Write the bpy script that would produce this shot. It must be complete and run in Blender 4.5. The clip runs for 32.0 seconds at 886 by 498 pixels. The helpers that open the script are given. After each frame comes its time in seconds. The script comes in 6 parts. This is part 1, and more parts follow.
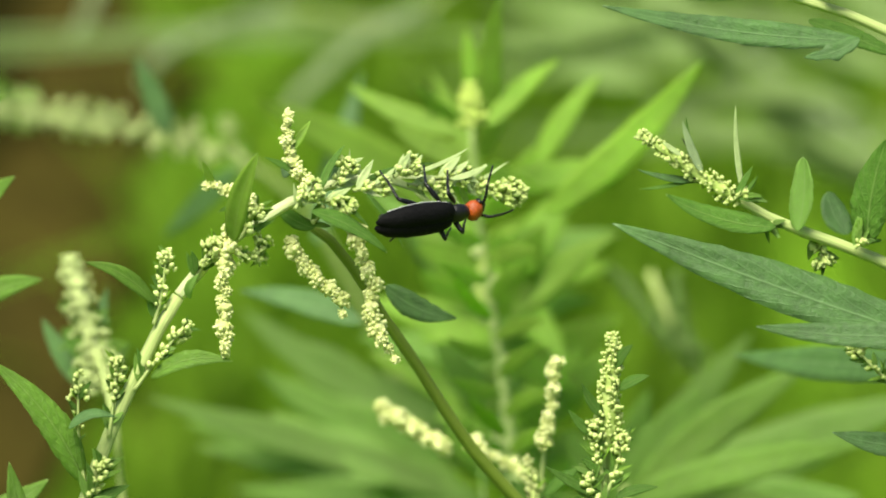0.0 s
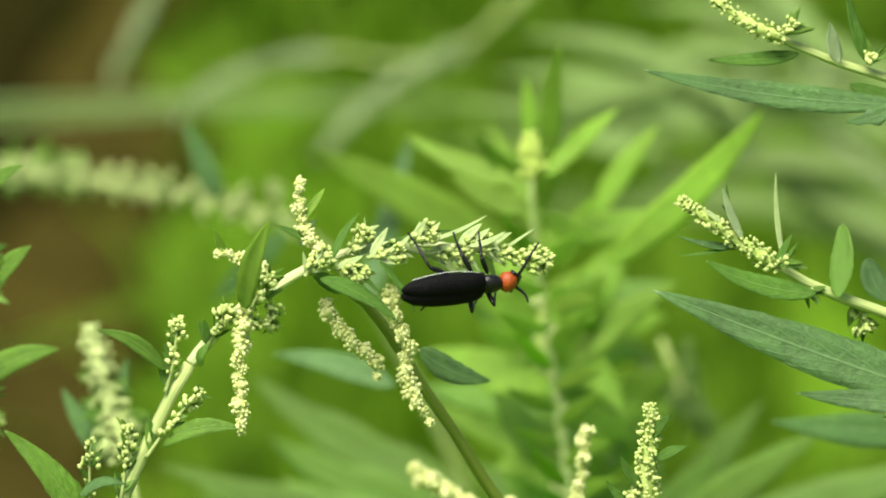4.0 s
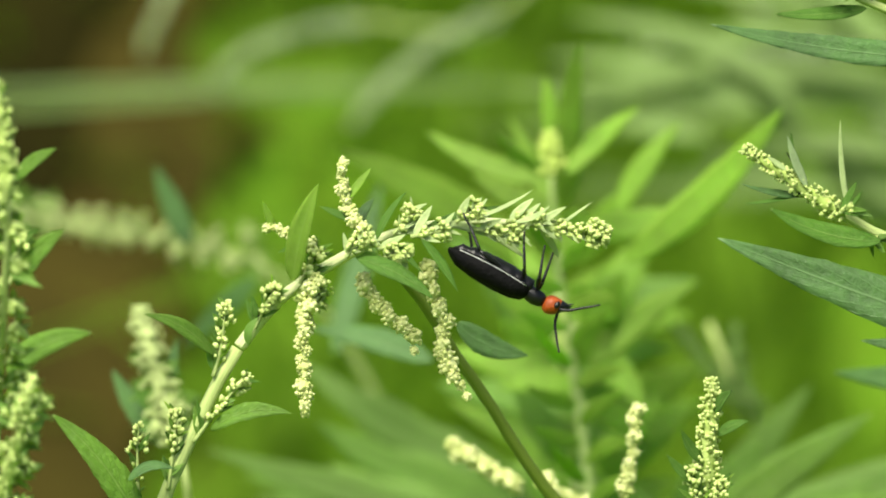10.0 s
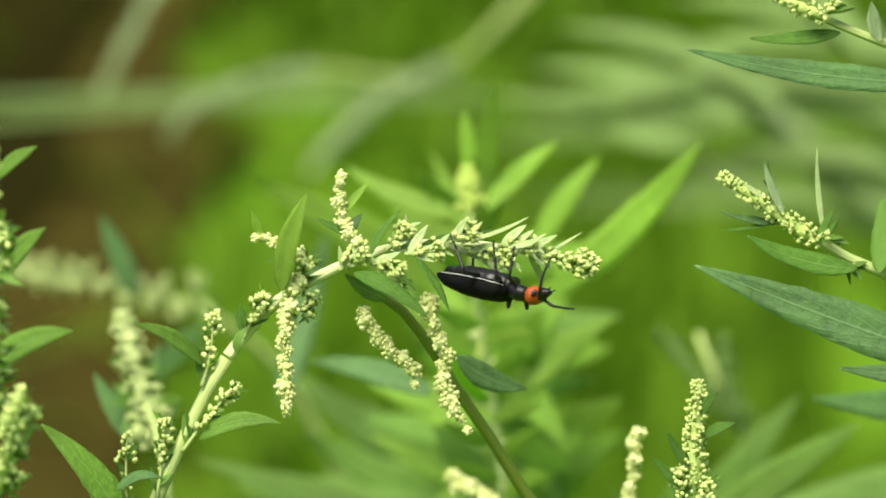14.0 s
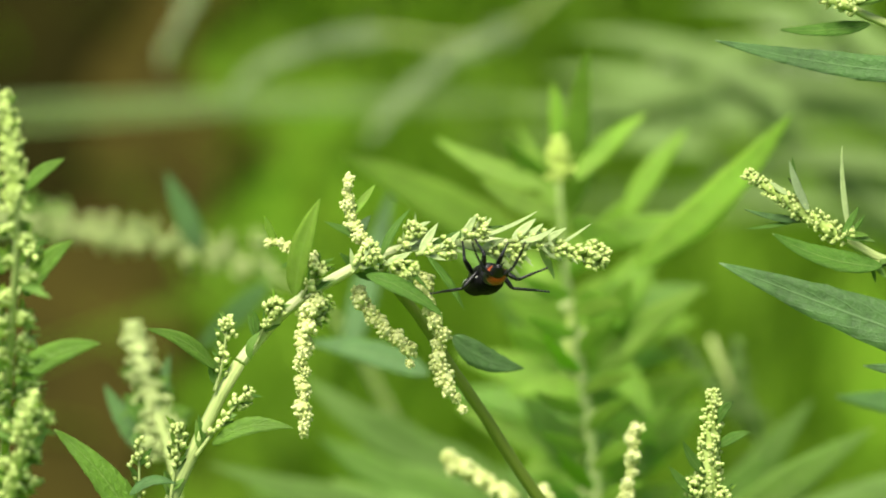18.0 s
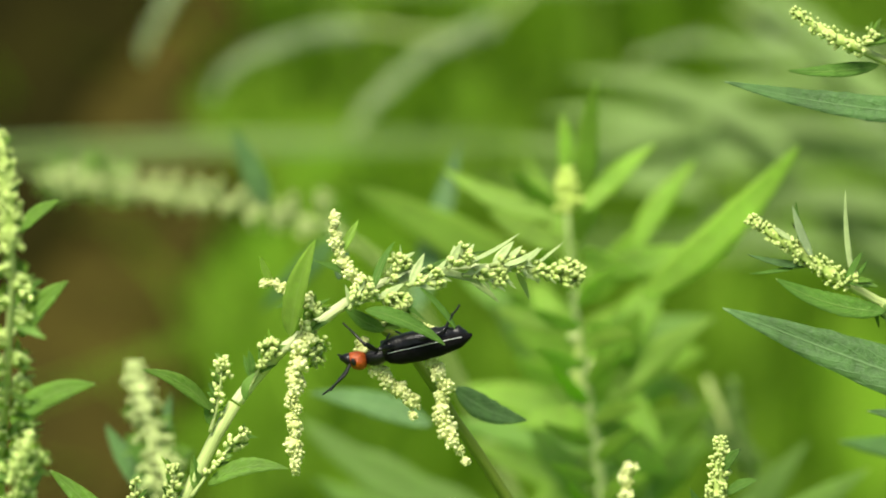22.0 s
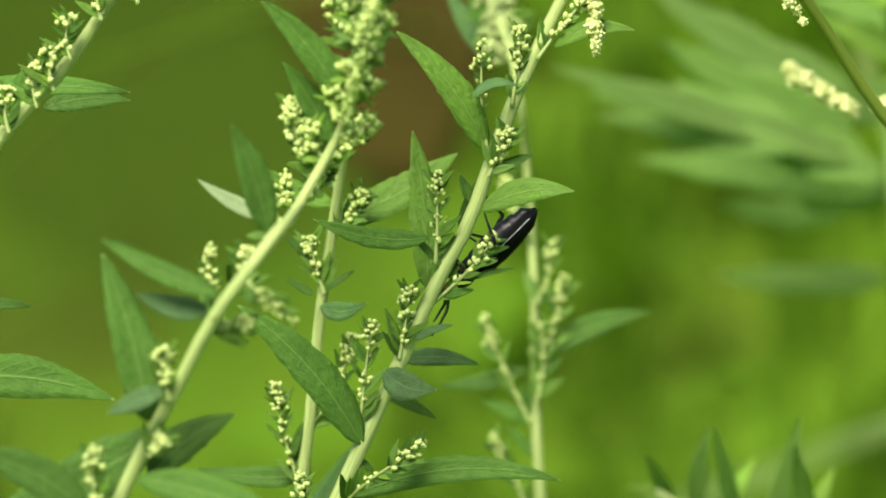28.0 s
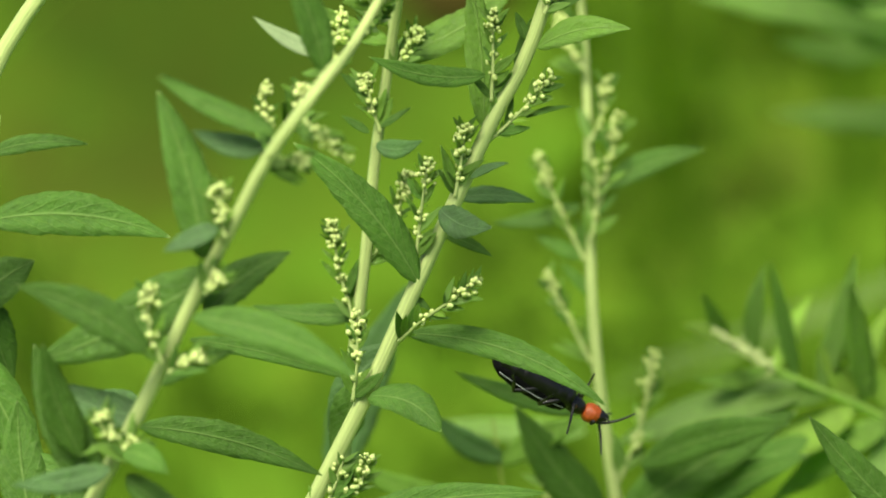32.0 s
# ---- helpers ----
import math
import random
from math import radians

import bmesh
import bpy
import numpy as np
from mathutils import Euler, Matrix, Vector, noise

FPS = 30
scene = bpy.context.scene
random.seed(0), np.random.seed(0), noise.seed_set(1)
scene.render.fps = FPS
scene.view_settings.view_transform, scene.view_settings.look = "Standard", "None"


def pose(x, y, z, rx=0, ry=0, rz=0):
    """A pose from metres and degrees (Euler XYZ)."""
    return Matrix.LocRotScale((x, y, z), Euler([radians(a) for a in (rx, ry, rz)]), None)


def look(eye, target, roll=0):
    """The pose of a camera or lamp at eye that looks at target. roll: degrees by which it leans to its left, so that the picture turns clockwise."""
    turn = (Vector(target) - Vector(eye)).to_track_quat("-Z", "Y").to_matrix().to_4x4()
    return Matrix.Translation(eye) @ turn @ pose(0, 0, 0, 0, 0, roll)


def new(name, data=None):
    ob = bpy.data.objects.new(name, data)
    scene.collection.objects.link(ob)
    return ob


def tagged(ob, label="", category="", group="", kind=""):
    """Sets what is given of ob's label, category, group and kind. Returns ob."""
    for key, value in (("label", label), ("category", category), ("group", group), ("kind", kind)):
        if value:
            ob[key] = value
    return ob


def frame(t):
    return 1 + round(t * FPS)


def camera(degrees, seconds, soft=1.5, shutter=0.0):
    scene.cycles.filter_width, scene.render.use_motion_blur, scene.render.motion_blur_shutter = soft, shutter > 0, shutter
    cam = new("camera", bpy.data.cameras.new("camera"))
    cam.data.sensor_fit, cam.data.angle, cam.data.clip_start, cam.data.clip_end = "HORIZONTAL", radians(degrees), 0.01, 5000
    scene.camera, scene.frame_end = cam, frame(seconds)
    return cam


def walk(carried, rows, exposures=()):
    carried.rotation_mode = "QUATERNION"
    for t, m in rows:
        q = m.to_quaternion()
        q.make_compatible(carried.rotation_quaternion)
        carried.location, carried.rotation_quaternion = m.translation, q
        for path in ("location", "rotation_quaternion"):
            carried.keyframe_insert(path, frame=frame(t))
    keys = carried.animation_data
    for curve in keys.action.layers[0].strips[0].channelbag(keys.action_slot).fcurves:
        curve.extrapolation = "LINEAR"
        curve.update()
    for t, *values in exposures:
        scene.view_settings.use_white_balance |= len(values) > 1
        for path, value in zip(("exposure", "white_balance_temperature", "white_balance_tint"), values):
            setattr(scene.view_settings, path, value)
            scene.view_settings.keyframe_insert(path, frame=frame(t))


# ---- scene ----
from mathutils import Quaternion

# plan: sheet coordinates (X to the right, Y down) on the beetle's plane, one unit = 0.075 mm
U = 7.5e-5
EYE = Vector((0.0, -1.0, 0.85))
PITCH = 10.0
FWD = Vector((0, math.cos(radians(PITCH)), -math.sin(radians(PITCH))))
RIGHT = Vector((1, 0, 0))
UP = RIGHT.cross(FWD)
REACH = 1.0

cam = camera(2 * math.degrees(math.atan(784 * U)), 32.0, soft=1.9)
cam.data.dof.use_dof = True
cam.data.dof.focus_distance = REACH
cam.data.dof.aperture_fstop = 19.0


def at(x, y, d=0.0):
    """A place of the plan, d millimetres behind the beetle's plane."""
    k = REACH + d * 0.001
    return EYE + k * FWD + RIGHT * ((x - 784) * U * k) + UP * ((441 - y) * U * k)


def aim(ox, oy):
    base = look(EYE, EYE + FWD)
    yaw = math.degrees(math.atan(ox * U))
    tilt = math.degrees(math.atan(oy * U))
    return base @ pose(0, 0, 0, 0, yaw, 0) @ pose(0, 0, 0, tilt, 0, 0)


PAN = """0:0,0 0.5:6,-3 1:43,41 1.5:29,95 2:-55,115 2.5:-29,75 3:6,66 3.5:29,121 5.5:-26,58 6:0,11 6.5:-22,15 7:27,32 7.5:73,55 8:96,67 8.5:116,83 9:110,77 9.5:105,86 10:105,92 10.5:117,96 11:143,95 11.5:177,89 12:224,84 12.5:258,113 13:229,132 13.5:162,142 14:85,109 14.5:59,81 16.5:59,144 17:74,135 17.5:96,113 18:108,118 18.5:103,155 19:105,191 19.5:114,231 20:117,237 20.5:100,217 21:94,198 21.5:88,194 22:100,190 22.5:103,190 23:129,191 23.5:234,156 24:367,72 24.5:456,-40 25:489,-135 25.5:512,-204 26:531,-262 26.5:589,-340 28.5:736,-614 29:755,-615 29.5:773,-675 30:781,-781 30.5:781,-865 31:784,-896 31.5:800,-892 32:813,-874"""
walk(cam, [(float(w.split(":")[0]), aim(*[float(v) for v in w.split(":")[1].split(",")])) for w in PAN.split()])

# ---- world, sun, exposure ----
world = bpy.data.worlds.new("sky")
scene.world = world
world.use_nodes = True
wn = world.node_tree.nodes
sky = wn.new("ShaderNodeTexSky")
sky.sky_type, sky.sun_disc = "NISHITA", False
sky.sun_elevation, sky.sun_rotation = radians(58), radians(215)
sky.air_density, sky.dust_density = 1.0, 3.0
wn["Background"].inputs["Strength"].default_value = 0.075
world.node_tree.links.new(sky.outputs[0], wn["Background"].inputs["Color"])
sun_data = bpy.data.lights.new("sun", "SUN")
sun_data.energy, sun_data.angle, sun_data.color = 3.85, radians(35), (1.0, 0.96, 0.82)
sun = new("sun", sun_data)
sun.matrix_world = look((-0.55, -1.15, 2.2), (0, 0, 0))
scene.view_settings.exposure = 1.13


# ---- materials ----
def material(name, rgb, rough=0.5, vary=0.25, scale=900.0, translucent=0.0, bump=0.0, spec=0.4, rib=None, stretch=None, object_vary=0.0):
    m = bpy.data.materials.new(name)
    m.use_nodes = True
    n, l = m.node_tree.nodes, m.node_tree.links
    p = n["Principled BSDF"]
    p.inputs["Roughness"].default_value = rough
    p.inputs["Specular IOR Level"].default_value = spec
    tc = n.new("ShaderNodeTexCoord")
    mp = n.new("ShaderNodeMapping")
    if stretch:
        mp.inputs["Scale"].default_value = stretch
    l.new(tc.outputs["UV" if stretch else "Object"], mp.inputs[0])
    fine, broad = n.new("ShaderNodeTexNoise"), n.new("ShaderNodeTexNoise")
    fine.inputs["Scale"].default_value, broad.inputs["Scale"].default_value = scale, scale * 0.16
    fine.inputs["Detail"].default_value = 4
    for t in (fine, broad):
        l.new(mp.outputs[0], t.inputs["Vector"])
    both = n.new("ShaderNodeMath")
    both.operation = "ADD"
    l.new(fine.outputs[0], both.inputs[0]), l.new(broad.outputs[0], both.inputs[1])
    ramp = n.new("ShaderNodeValToRGB")
    ramp.color_ramp.elements[0].position, ramp.color_ramp.elements[1].position = 0.32, 0.68
    half = n.new("ShaderNodeMath")
    half.operation, half.inputs[1].default_value = "MULTIPLY", 0.5
    l.new(both.outputs[0], half.inputs[0]), l.new(half.outputs[0], ramp.inputs[0])
    lo, hi = [c * (1 - vary) for c in rgb], [min(1, c * (1 + vary)) for c in rgb]
    ramp.color_ramp.elements[0].color, ramp.color_ramp.elements[1].color = (*lo, 1), (*hi, 1)
    colour = ramp.outputs[0]
    if rib:
        # pale midrib and side veins on a blade's own coordinates
        uv = n.new("ShaderNodeSeparateXYZ")
        l.new(tc.outputs["UV"], uv.inputs[0])
        off = n.new("ShaderNodeMath")
        off.operation, off.inputs[1].default_value = "SUBTRACT", 0.5
        l.new(uv.outputs[0], off.inputs[0])
        ab = n.new("ShaderNodeMath")
        ab.operation = "ABSOLUTE"
        l.new(off.outputs[0], ab.inputs[0])
        mid = n.new("ShaderNodeMapRange")
        mid.inputs[1].default_value, mid.inputs[2].default_value = 0.045, 0.012
        mid.inputs[4].default_value = 0.5
        l.new(ab.outputs[0], mid.inputs[0])
        # side veins run forward from the rib
        slant = n.new("ShaderNodeMath")
        slant.operation, slant.inputs[1].default_value = "MULTIPLY_ADD", -0.55
        l.new(ab.outputs[0], slant.inputs[0]), l.new(uv.outputs[1], slant.inputs[2])
        wob = n.new("ShaderNodeMath")
        wob.operation, wob.inputs[1].default_value = "MULTIPLY_ADD", 0.05
        l.new(fine.outputs[0], wob.inputs[0]), l.new(slant.outputs[0], wob.inputs[2])
        many = n.new("ShaderNodeMath")
        many.operation, many.inputs[1].default_value = "MULTIPLY", 9.0
        l.new(wob.outputs[0], many.inputs[0])
        fr = n.new("ShaderNodeMath")
        fr.operation, fr.inputs[1].default_value = "PINGPONG", 0.5
        l.new(many.outputs[0], fr.inputs[0])
        vein = n.new("ShaderNodeMapRange")
        vein.inputs[1].default_value, vein.inputs[2].default_value = 0.12, 0.0
        vein.inputs[4].default_value = 0.30
        l.new(fr.outputs[0], vein.inputs[0])
        top = n.new("ShaderNodeMath")
        top.operation = "MAXIMUM"
        l.new(mid.outputs[0], top.inputs[0]), l.new(vein.outputs[0], top.inputs[1])
        # fine net of veins and the pale point at the tip
        net, netmap = n.new("ShaderNodeTexVoronoi"), n.new("ShaderNodeMapRange")
        net.feature = "DISTANCE_TO_EDGE"
        net.inputs["Scale"].default_value = 2000
        l.new(tc.outputs["Object"], net.inputs["Vector"]), l.new(net.outputs[0], netmap.inputs[0])
        netmap.inputs[1].default_value, netmap.inputs[2].default_value, netmap.inputs[4].default_value = 0.14, 0.0, 0.14
        with_net = n.new("ShaderNodeMath")
        with_net.operation = "MAXIMUM"
        l.new(top.outputs[0], with_net.inputs[0]), l.new(netmap.outputs[0], with_net.inputs[1])
        point = n.new("ShaderNodeMapRange")
        point.inputs[1].default_value, point.inputs[2].default_value = 0.975, 0.99
        l.new(uv.outputs[1], point.inputs[0])
        top = n.new("ShaderNodeMath")
        top.operation = "ADD"
        top.use_clamp = True
        l.new(with_net.outputs[0], top.inputs[0]), l.new(point.outputs[0], top.inputs[1])
        mix = n.new("ShaderNodeMix")
        mix.data_type = "RGBA"
        mix.inputs["B"].default_value = (*rib, 1)
        l.new(top.outputs[0], mix.inputs["Factor"]), l.new(colour, mix.inputs["A"])
        colour = mix.outputs["Result"]
    if object_vary:
        info, hsv = n.new("ShaderNodeObjectInfo"), n.new("ShaderNodeHueSaturation")
        rng = n.new("ShaderNodeMapRange")
        rng.inputs[3].default_value, rng.inputs[4].default_value = 1 - object_vary, 1 + object_vary
        l.new(info.outputs["Random"], rng.inputs[0]), l.new(rng.outputs[0], hsv.inputs["Value"])
        l.new(colour, hsv.inputs["Color"])
        colour = hsv.outputs[0]
    l.new(colour, p.inputs["Base Color"])
    if bump:
        b = n.new("ShaderNodeBump")
        b.inputs["Strength"].default_value, b.inputs["Distance"].default_value = bump, 0.0004
        tall = both.outputs[0]
        if rib:
            # veins sink between the raised cells of the blade
            sink = n.new("ShaderNodeMath")
            sink.operation, sink.inputs[1].default_value = "MULTIPLY_ADD", -0.9
            l.new(with_net.outputs[0], sink.inputs[0]), l.new(both.outputs[0], sink.inputs[2])
            tall = sink.outputs[0]
        l.new(tall, b.inputs["Height"]), l.new(b.outputs[0], p.inputs["Normal"])
    if translucent:
        tr, sh = n.new("ShaderNodeBsdfTranslucent"), n.new("ShaderNodeMixShader")
        gain = n.new("ShaderNodeMix")
        gain.data_type, gain.blend_type = "RGBA", "MULTIPLY"
        gain.inputs["Factor"].default_value, gain.inputs["B"].default_value = 1.0, (1.2, 1.35, 0.6, 1)
        l.new(colour, gain.inputs["A"]), l.new(gain.outputs["Result"], tr.inputs[0])
        sh.inputs[0].default_value = translucent
        l.new(p.outputs[0], sh.inputs[1]), l.new(tr.outputs[0], sh.inputs[2])
        l.new(sh.outputs[0], n["Material Output"].inputs[0])
    return m


LEAF = material("leaf_green", (0.072, 0.172, 0.018), 0.55, 0.2, 900, 0.34, 0.8, 0.2, rib=(0.22, 0.34, 0.09), object_vary=0.2)
FRESH = material("leaf_fresh_green", (0.130, 0.262, 0.026), 0.5, 0.18, 900, 0.4, 0.8, 0.3, rib=(0.26, 0.38, 0.1), object_vary=0.15)
LEAF_BLUE = material("leaf_grey_green", (0.056, 0.130, 0.028), 0.55, 0.3, 900, 0.22, 0.6, 0.3, rib=(0.15, 0.25, 0.10), object_vary=0.12)
LEAF_LIME = material("leaf_young_green", (0.265, 0.425, 0.050), 0.6, 0.2, 700, 0.62, 0.15, 0.3, rib=(0.3, 0.45, 0.1), object_vary=0.15)
UNDER = material("leaf_pale_underside", (0.27, 0.36, 0.17), 0.75, 0.15, 1500, 0.3, 0.3, 0.2, rib=(0.36, 0.44, 0.24))
BRACT = material("bract_pale", (0.40, 0.50, 0.21), 0.7, 0.15, 1800, 0.25, 0.3, 0.2)
STEM = material("stem_pale_green", (0.37, 0.46, 0.15), 0.65, 0.3, 1.2, 0.1, 0.5, 0.3, stretch=(6.0, 0.35, 1))
STEM_DARK = material("stem_dark_green", (0.13, 0.19, 0.02), 0.55, 0.25, 1.2, 0.0, 0.5, 0.3, stretch=(6.0, 0.35, 1))
STEM_WOOL = material("stem_woolly", (0.56, 0.63, 0.30), 0.8, 0.25, 1.2, 0.1, 0.6, 0.2, stretch=(6.0, 0.35, 1))
SOFT = material("spike_dull_green", (0.43, 0.51, 0.20), 0.7, 0.25, 900, 0.2, 0.4, 0.2)
FAN = material("leaf_dull_green", (0.20, 0.345, 0.066), 0.6, 0.12, 700, 0.6, 0.15, 0.3, rib=(0.24, 0.34, 0.12), object_vary=0.15)


STEM_PALE = material("stem_dull_green", (0.30, 0.40, 0.13), 0.7, 0.25, 1.2, 0.1, 0.5, 0.2, stretch=(6.0, 0.35, 1))
HAZE = material("leaf_hazy_green", (0.185, 0.285, 0.068), 0.6, 0.15, 500, 0.5, 0.1, 0.3, rib=(0.24, 0.34, 0.14), object_vary=0.15)


def head_material(name, low, high):
    """A flower head: greener at its foot, paler at its mouth, each one a little different."""
    m = material(name, high, 0.65, 0.16, 4.0, 0.2, 0.5, 0.2, object_vary=0.12)
    n, l = m.node_tree.nodes, m.node_tree.links
    ramp = next(x for x in n if x.type == "VALTORGB")
    tc = next(x for x in n if x.type == "TEX_COORD")
    z, add = n.new("ShaderNodeSeparateXYZ"), n.new("ShaderNodeMath")
    l.new(tc.outputs["UV"], z.inputs[0])
    add.operation, add.inputs[1].default_value = "MULTIPLY_ADD", 0.55
    info, geo = next(x for x in n if x.type == "OBJECT_INFO"), n.new("ShaderNodeNewGeometry")
    l.new(geo.outputs["Random Per Island"], info.outputs["Random"].links[0].to_socket)
    old = ramp.inputs[0].links[0].from_socket
    l.new(z.outputs[1], add.inputs[0]), l.new(old, add.inputs[2]), l.new(add.outputs[0], ramp.inputs[0])
    ramp.color_ramp.elements[0].position, ramp.color_ramp.elements[1].position = 0.28, 0.74
    ramp.color_ramp.elements[0].color, ramp.color_ramp.elements[1].color = (*low, 1), (*high, 1)
    return m


BUD = head_material("flower_bud", (0.27, 0.39, 0.065), (0.61, 0.69, 0.26))
GREEN_BUD = head_material("flower_bud_green", (0.31, 0.44, 0.07), (0.60, 0.71, 0.25))
BLOOM = head_material("open_floret", (0.46, 0.52, 0.16), (0.72, 0.75, 0.35))
YOUNG_BUD = head_material("young_bud_lime", (0.36, 0.50, 0.06), (0.62, 0.74, 0.20))
BLACK = material("beetle_black", (0.003, 0.003, 0.003), 0.7, 0.3, 2500, 0, 0.5, 0.08)
GLOSS = material("beetle_gloss_black", (0.005, 0.005, 0.005), 0.35, 0.3, 2500, 0, 0.2, 0.3)
ORANGE = material("beetle_orange", (0.27, 0.050, 0.005), 0.42, 0.35, 2500, 0, 0.5, 0.35)
STRIPE = material("beetle_pale_hairs", (0.6, 0.6, 0.57), 0.7, 0.2, 4000, 0, 0.4, 0.2)
GRASS = material("meadow_grass", (0.100, 0.192, 0.009), 0.75, 0.35, 3, 0.35, 0, 0.13)


DARK_SOIL = material("dark_soil", (0.010, 0.009, 0.001), 0.95, 0.6, 60, 0, 0, 0.05)
SOIL = material("bare_soil", (0.016, 0.013, 0.002), 0.95, 0.6, 60, 0, 0, 0.1)


def ground_material():
    m = bpy.data.materials.new("meadow_ground")
    m.use_nodes = True
    n, l = m.node_tree.nodes, m.node_tree.links
    tc = n.new("ShaderNodeTexCoord")
    big, small = n.new("ShaderNodeTexNoise"), n.new("ShaderNodeTexNoise")
    big.inputs["Scale"].default_value, small.inputs["Scale"].default_value = 11.0, 160
    big.inputs["Detail"].default_value = 2
    for t in (big, small):
        l.new(tc.outputs["Object"], t.inputs["Vector"])
    ramp = n.new("ShaderNodeValToRGB")
    e = ramp.color_ramp.elements
    e[0].position, e[0].color = 0.34, (0.07, 0.098, 0.007, 1)
    e[1].position, e[1].color = 0.70, (0.122, 0.250, 0.012, 1)
    mid = e.new(0.47)
    mid.color = (0.110, 0.230, 0.009, 1)
    l.new(big.outputs[0], ramp.inputs[0])
    # three darker green patches and one brighter one, soft-edged, on the bank
    tinted = ramp
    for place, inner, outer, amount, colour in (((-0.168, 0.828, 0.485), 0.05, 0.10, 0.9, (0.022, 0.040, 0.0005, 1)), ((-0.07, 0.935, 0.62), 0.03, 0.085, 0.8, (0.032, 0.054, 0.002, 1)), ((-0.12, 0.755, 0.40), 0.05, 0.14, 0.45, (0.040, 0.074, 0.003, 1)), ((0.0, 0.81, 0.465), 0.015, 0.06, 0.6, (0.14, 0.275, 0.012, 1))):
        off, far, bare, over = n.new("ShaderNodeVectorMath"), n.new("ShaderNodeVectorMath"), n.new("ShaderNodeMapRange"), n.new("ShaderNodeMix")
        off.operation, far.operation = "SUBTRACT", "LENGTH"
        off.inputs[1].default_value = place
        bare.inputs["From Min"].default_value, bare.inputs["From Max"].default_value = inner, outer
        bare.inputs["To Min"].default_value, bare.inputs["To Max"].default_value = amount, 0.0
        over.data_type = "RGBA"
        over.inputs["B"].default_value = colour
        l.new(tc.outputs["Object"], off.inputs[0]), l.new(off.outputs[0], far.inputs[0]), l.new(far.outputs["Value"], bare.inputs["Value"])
        l.new(bare.outputs[0], over.inputs["Factor"]), l.new(tinted.outputs[0 if tinted is ramp else "Result"], over.inputs["A"])
        tinted = over
    mix = n.new("ShaderNodeMix")
    mix.data_type, mix.blend_type = "RGBA", "MULTIPLY"
    mix.inputs["Factor"].default_value = 0.5
    l.new(tinted.outputs["Result"], mix.inputs["A"]), l.new(small.outputs["Color"], mix.inputs["B"])
    p = n["Principled BSDF"]
    p.inputs["Roughness"].default_value = 0.95
    p.inputs["Specular IOR Level"].default_value = 0.12
    l.new(mix.outputs["Result"], p.inputs["Base Color"])
    return m


# ---- mesh helpers ----
ORIGIN = {}


def mesh_of(name, verts, faces, mats, uvs=None, slots=None, smooth=True):
    me = bpy.data.meshes.new(name)
    me.from_pydata([tuple(v) for v in verts], [], faces)
    for m in mats:
        me.materials.append(m)
    if slots is not None:
        me.polygons.foreach_set("material_index", slots)
    if uvs is not None:
        lay = me.uv_layers.new(name="UVMap")
        idx = np.zeros(len(me.loops), dtype=np.int32)
        me.loops.foreach_get("vertex_index", idx)
        lay.data.foreach_set("uv", np.asarray(uvs, dtype=np.float32)[idx].ravel())
    me.polygons.foreach_set("use_smooth", [smooth] * len(me.polygons))
    return me


def part(name, me, parent, label="", pivot=None):
    """Links a mesh whose vertices are world places (or places about pivot) under a thing or part."""
    ob = new(name, me)
    ob.parent = parent
    home = ORIGIN[parent]
    if pivot is None:
        me.transform(Matrix.Translation(-home))
        ORIGIN[ob] = home
    else:
        me.transform(Matrix.Translation(-pivot))
        ob.location = pivot - home
        ORIGIN[ob] = pivot
    if label:
        ob["label"] = label
    return ob


def thing(name, place, label, category, group="", kind=""):
    ob = new(name)
    ob.location = place
    ob.empty_display_size = 0.01
    ORIGIN[ob] = Vector(place)
    return tagged(ob, label, category, group, kind)


def spline(pts, n):
    """A smooth curve through the points, n places on it at even steps."""
    p = np.array([tuple(v) for v in pts], dtype=float)
    if len(p) == 2:
        s = np.linspace(0, 1, n)[:, None]
        return p[0] * (1 - s) + p[1] * s
    gap = np.linalg.norm(np.diff(p, axis=0), axis=1) + 1e-9
    way = np.diff(p, axis=0) / gap[:, None]
    tan = np.vstack([way[0], (way[:-1] * gap[1:, None] + way[1:] * gap[:-1, None]) / (gap[1:] + gap[:-1])[:, None], way[-1]])
    out = []
    for i in range(len(p) - 1):
        a, c, u, w = p[i], p[i + 1], tan[i] * gap[i], tan[i + 1] * gap[i]
        for s in np.linspace(0, 1, 12, endpoint=False):
            out.append(a * (1 - s) ** 2 * (1 + 2 * s) + u * s * (1 - s) ** 2 + c * s * s * (3 - 2 * s) + w * s * s * (s - 1))
    out.append(p[-1])
    out = np.array(out)
    run = np.concatenate([[0], np.cumsum(np.linalg.norm(np.diff(out, axis=0), axis=1))])
    want = np.linspace(0, run[-1], n)
    return np.stack([np.interp(want, run, out[:, k]) for k in range(3)], 1)


def unit(v):
    return v / (np.linalg.norm(v) + 1e-12)


VIEW = np.array(FWD)


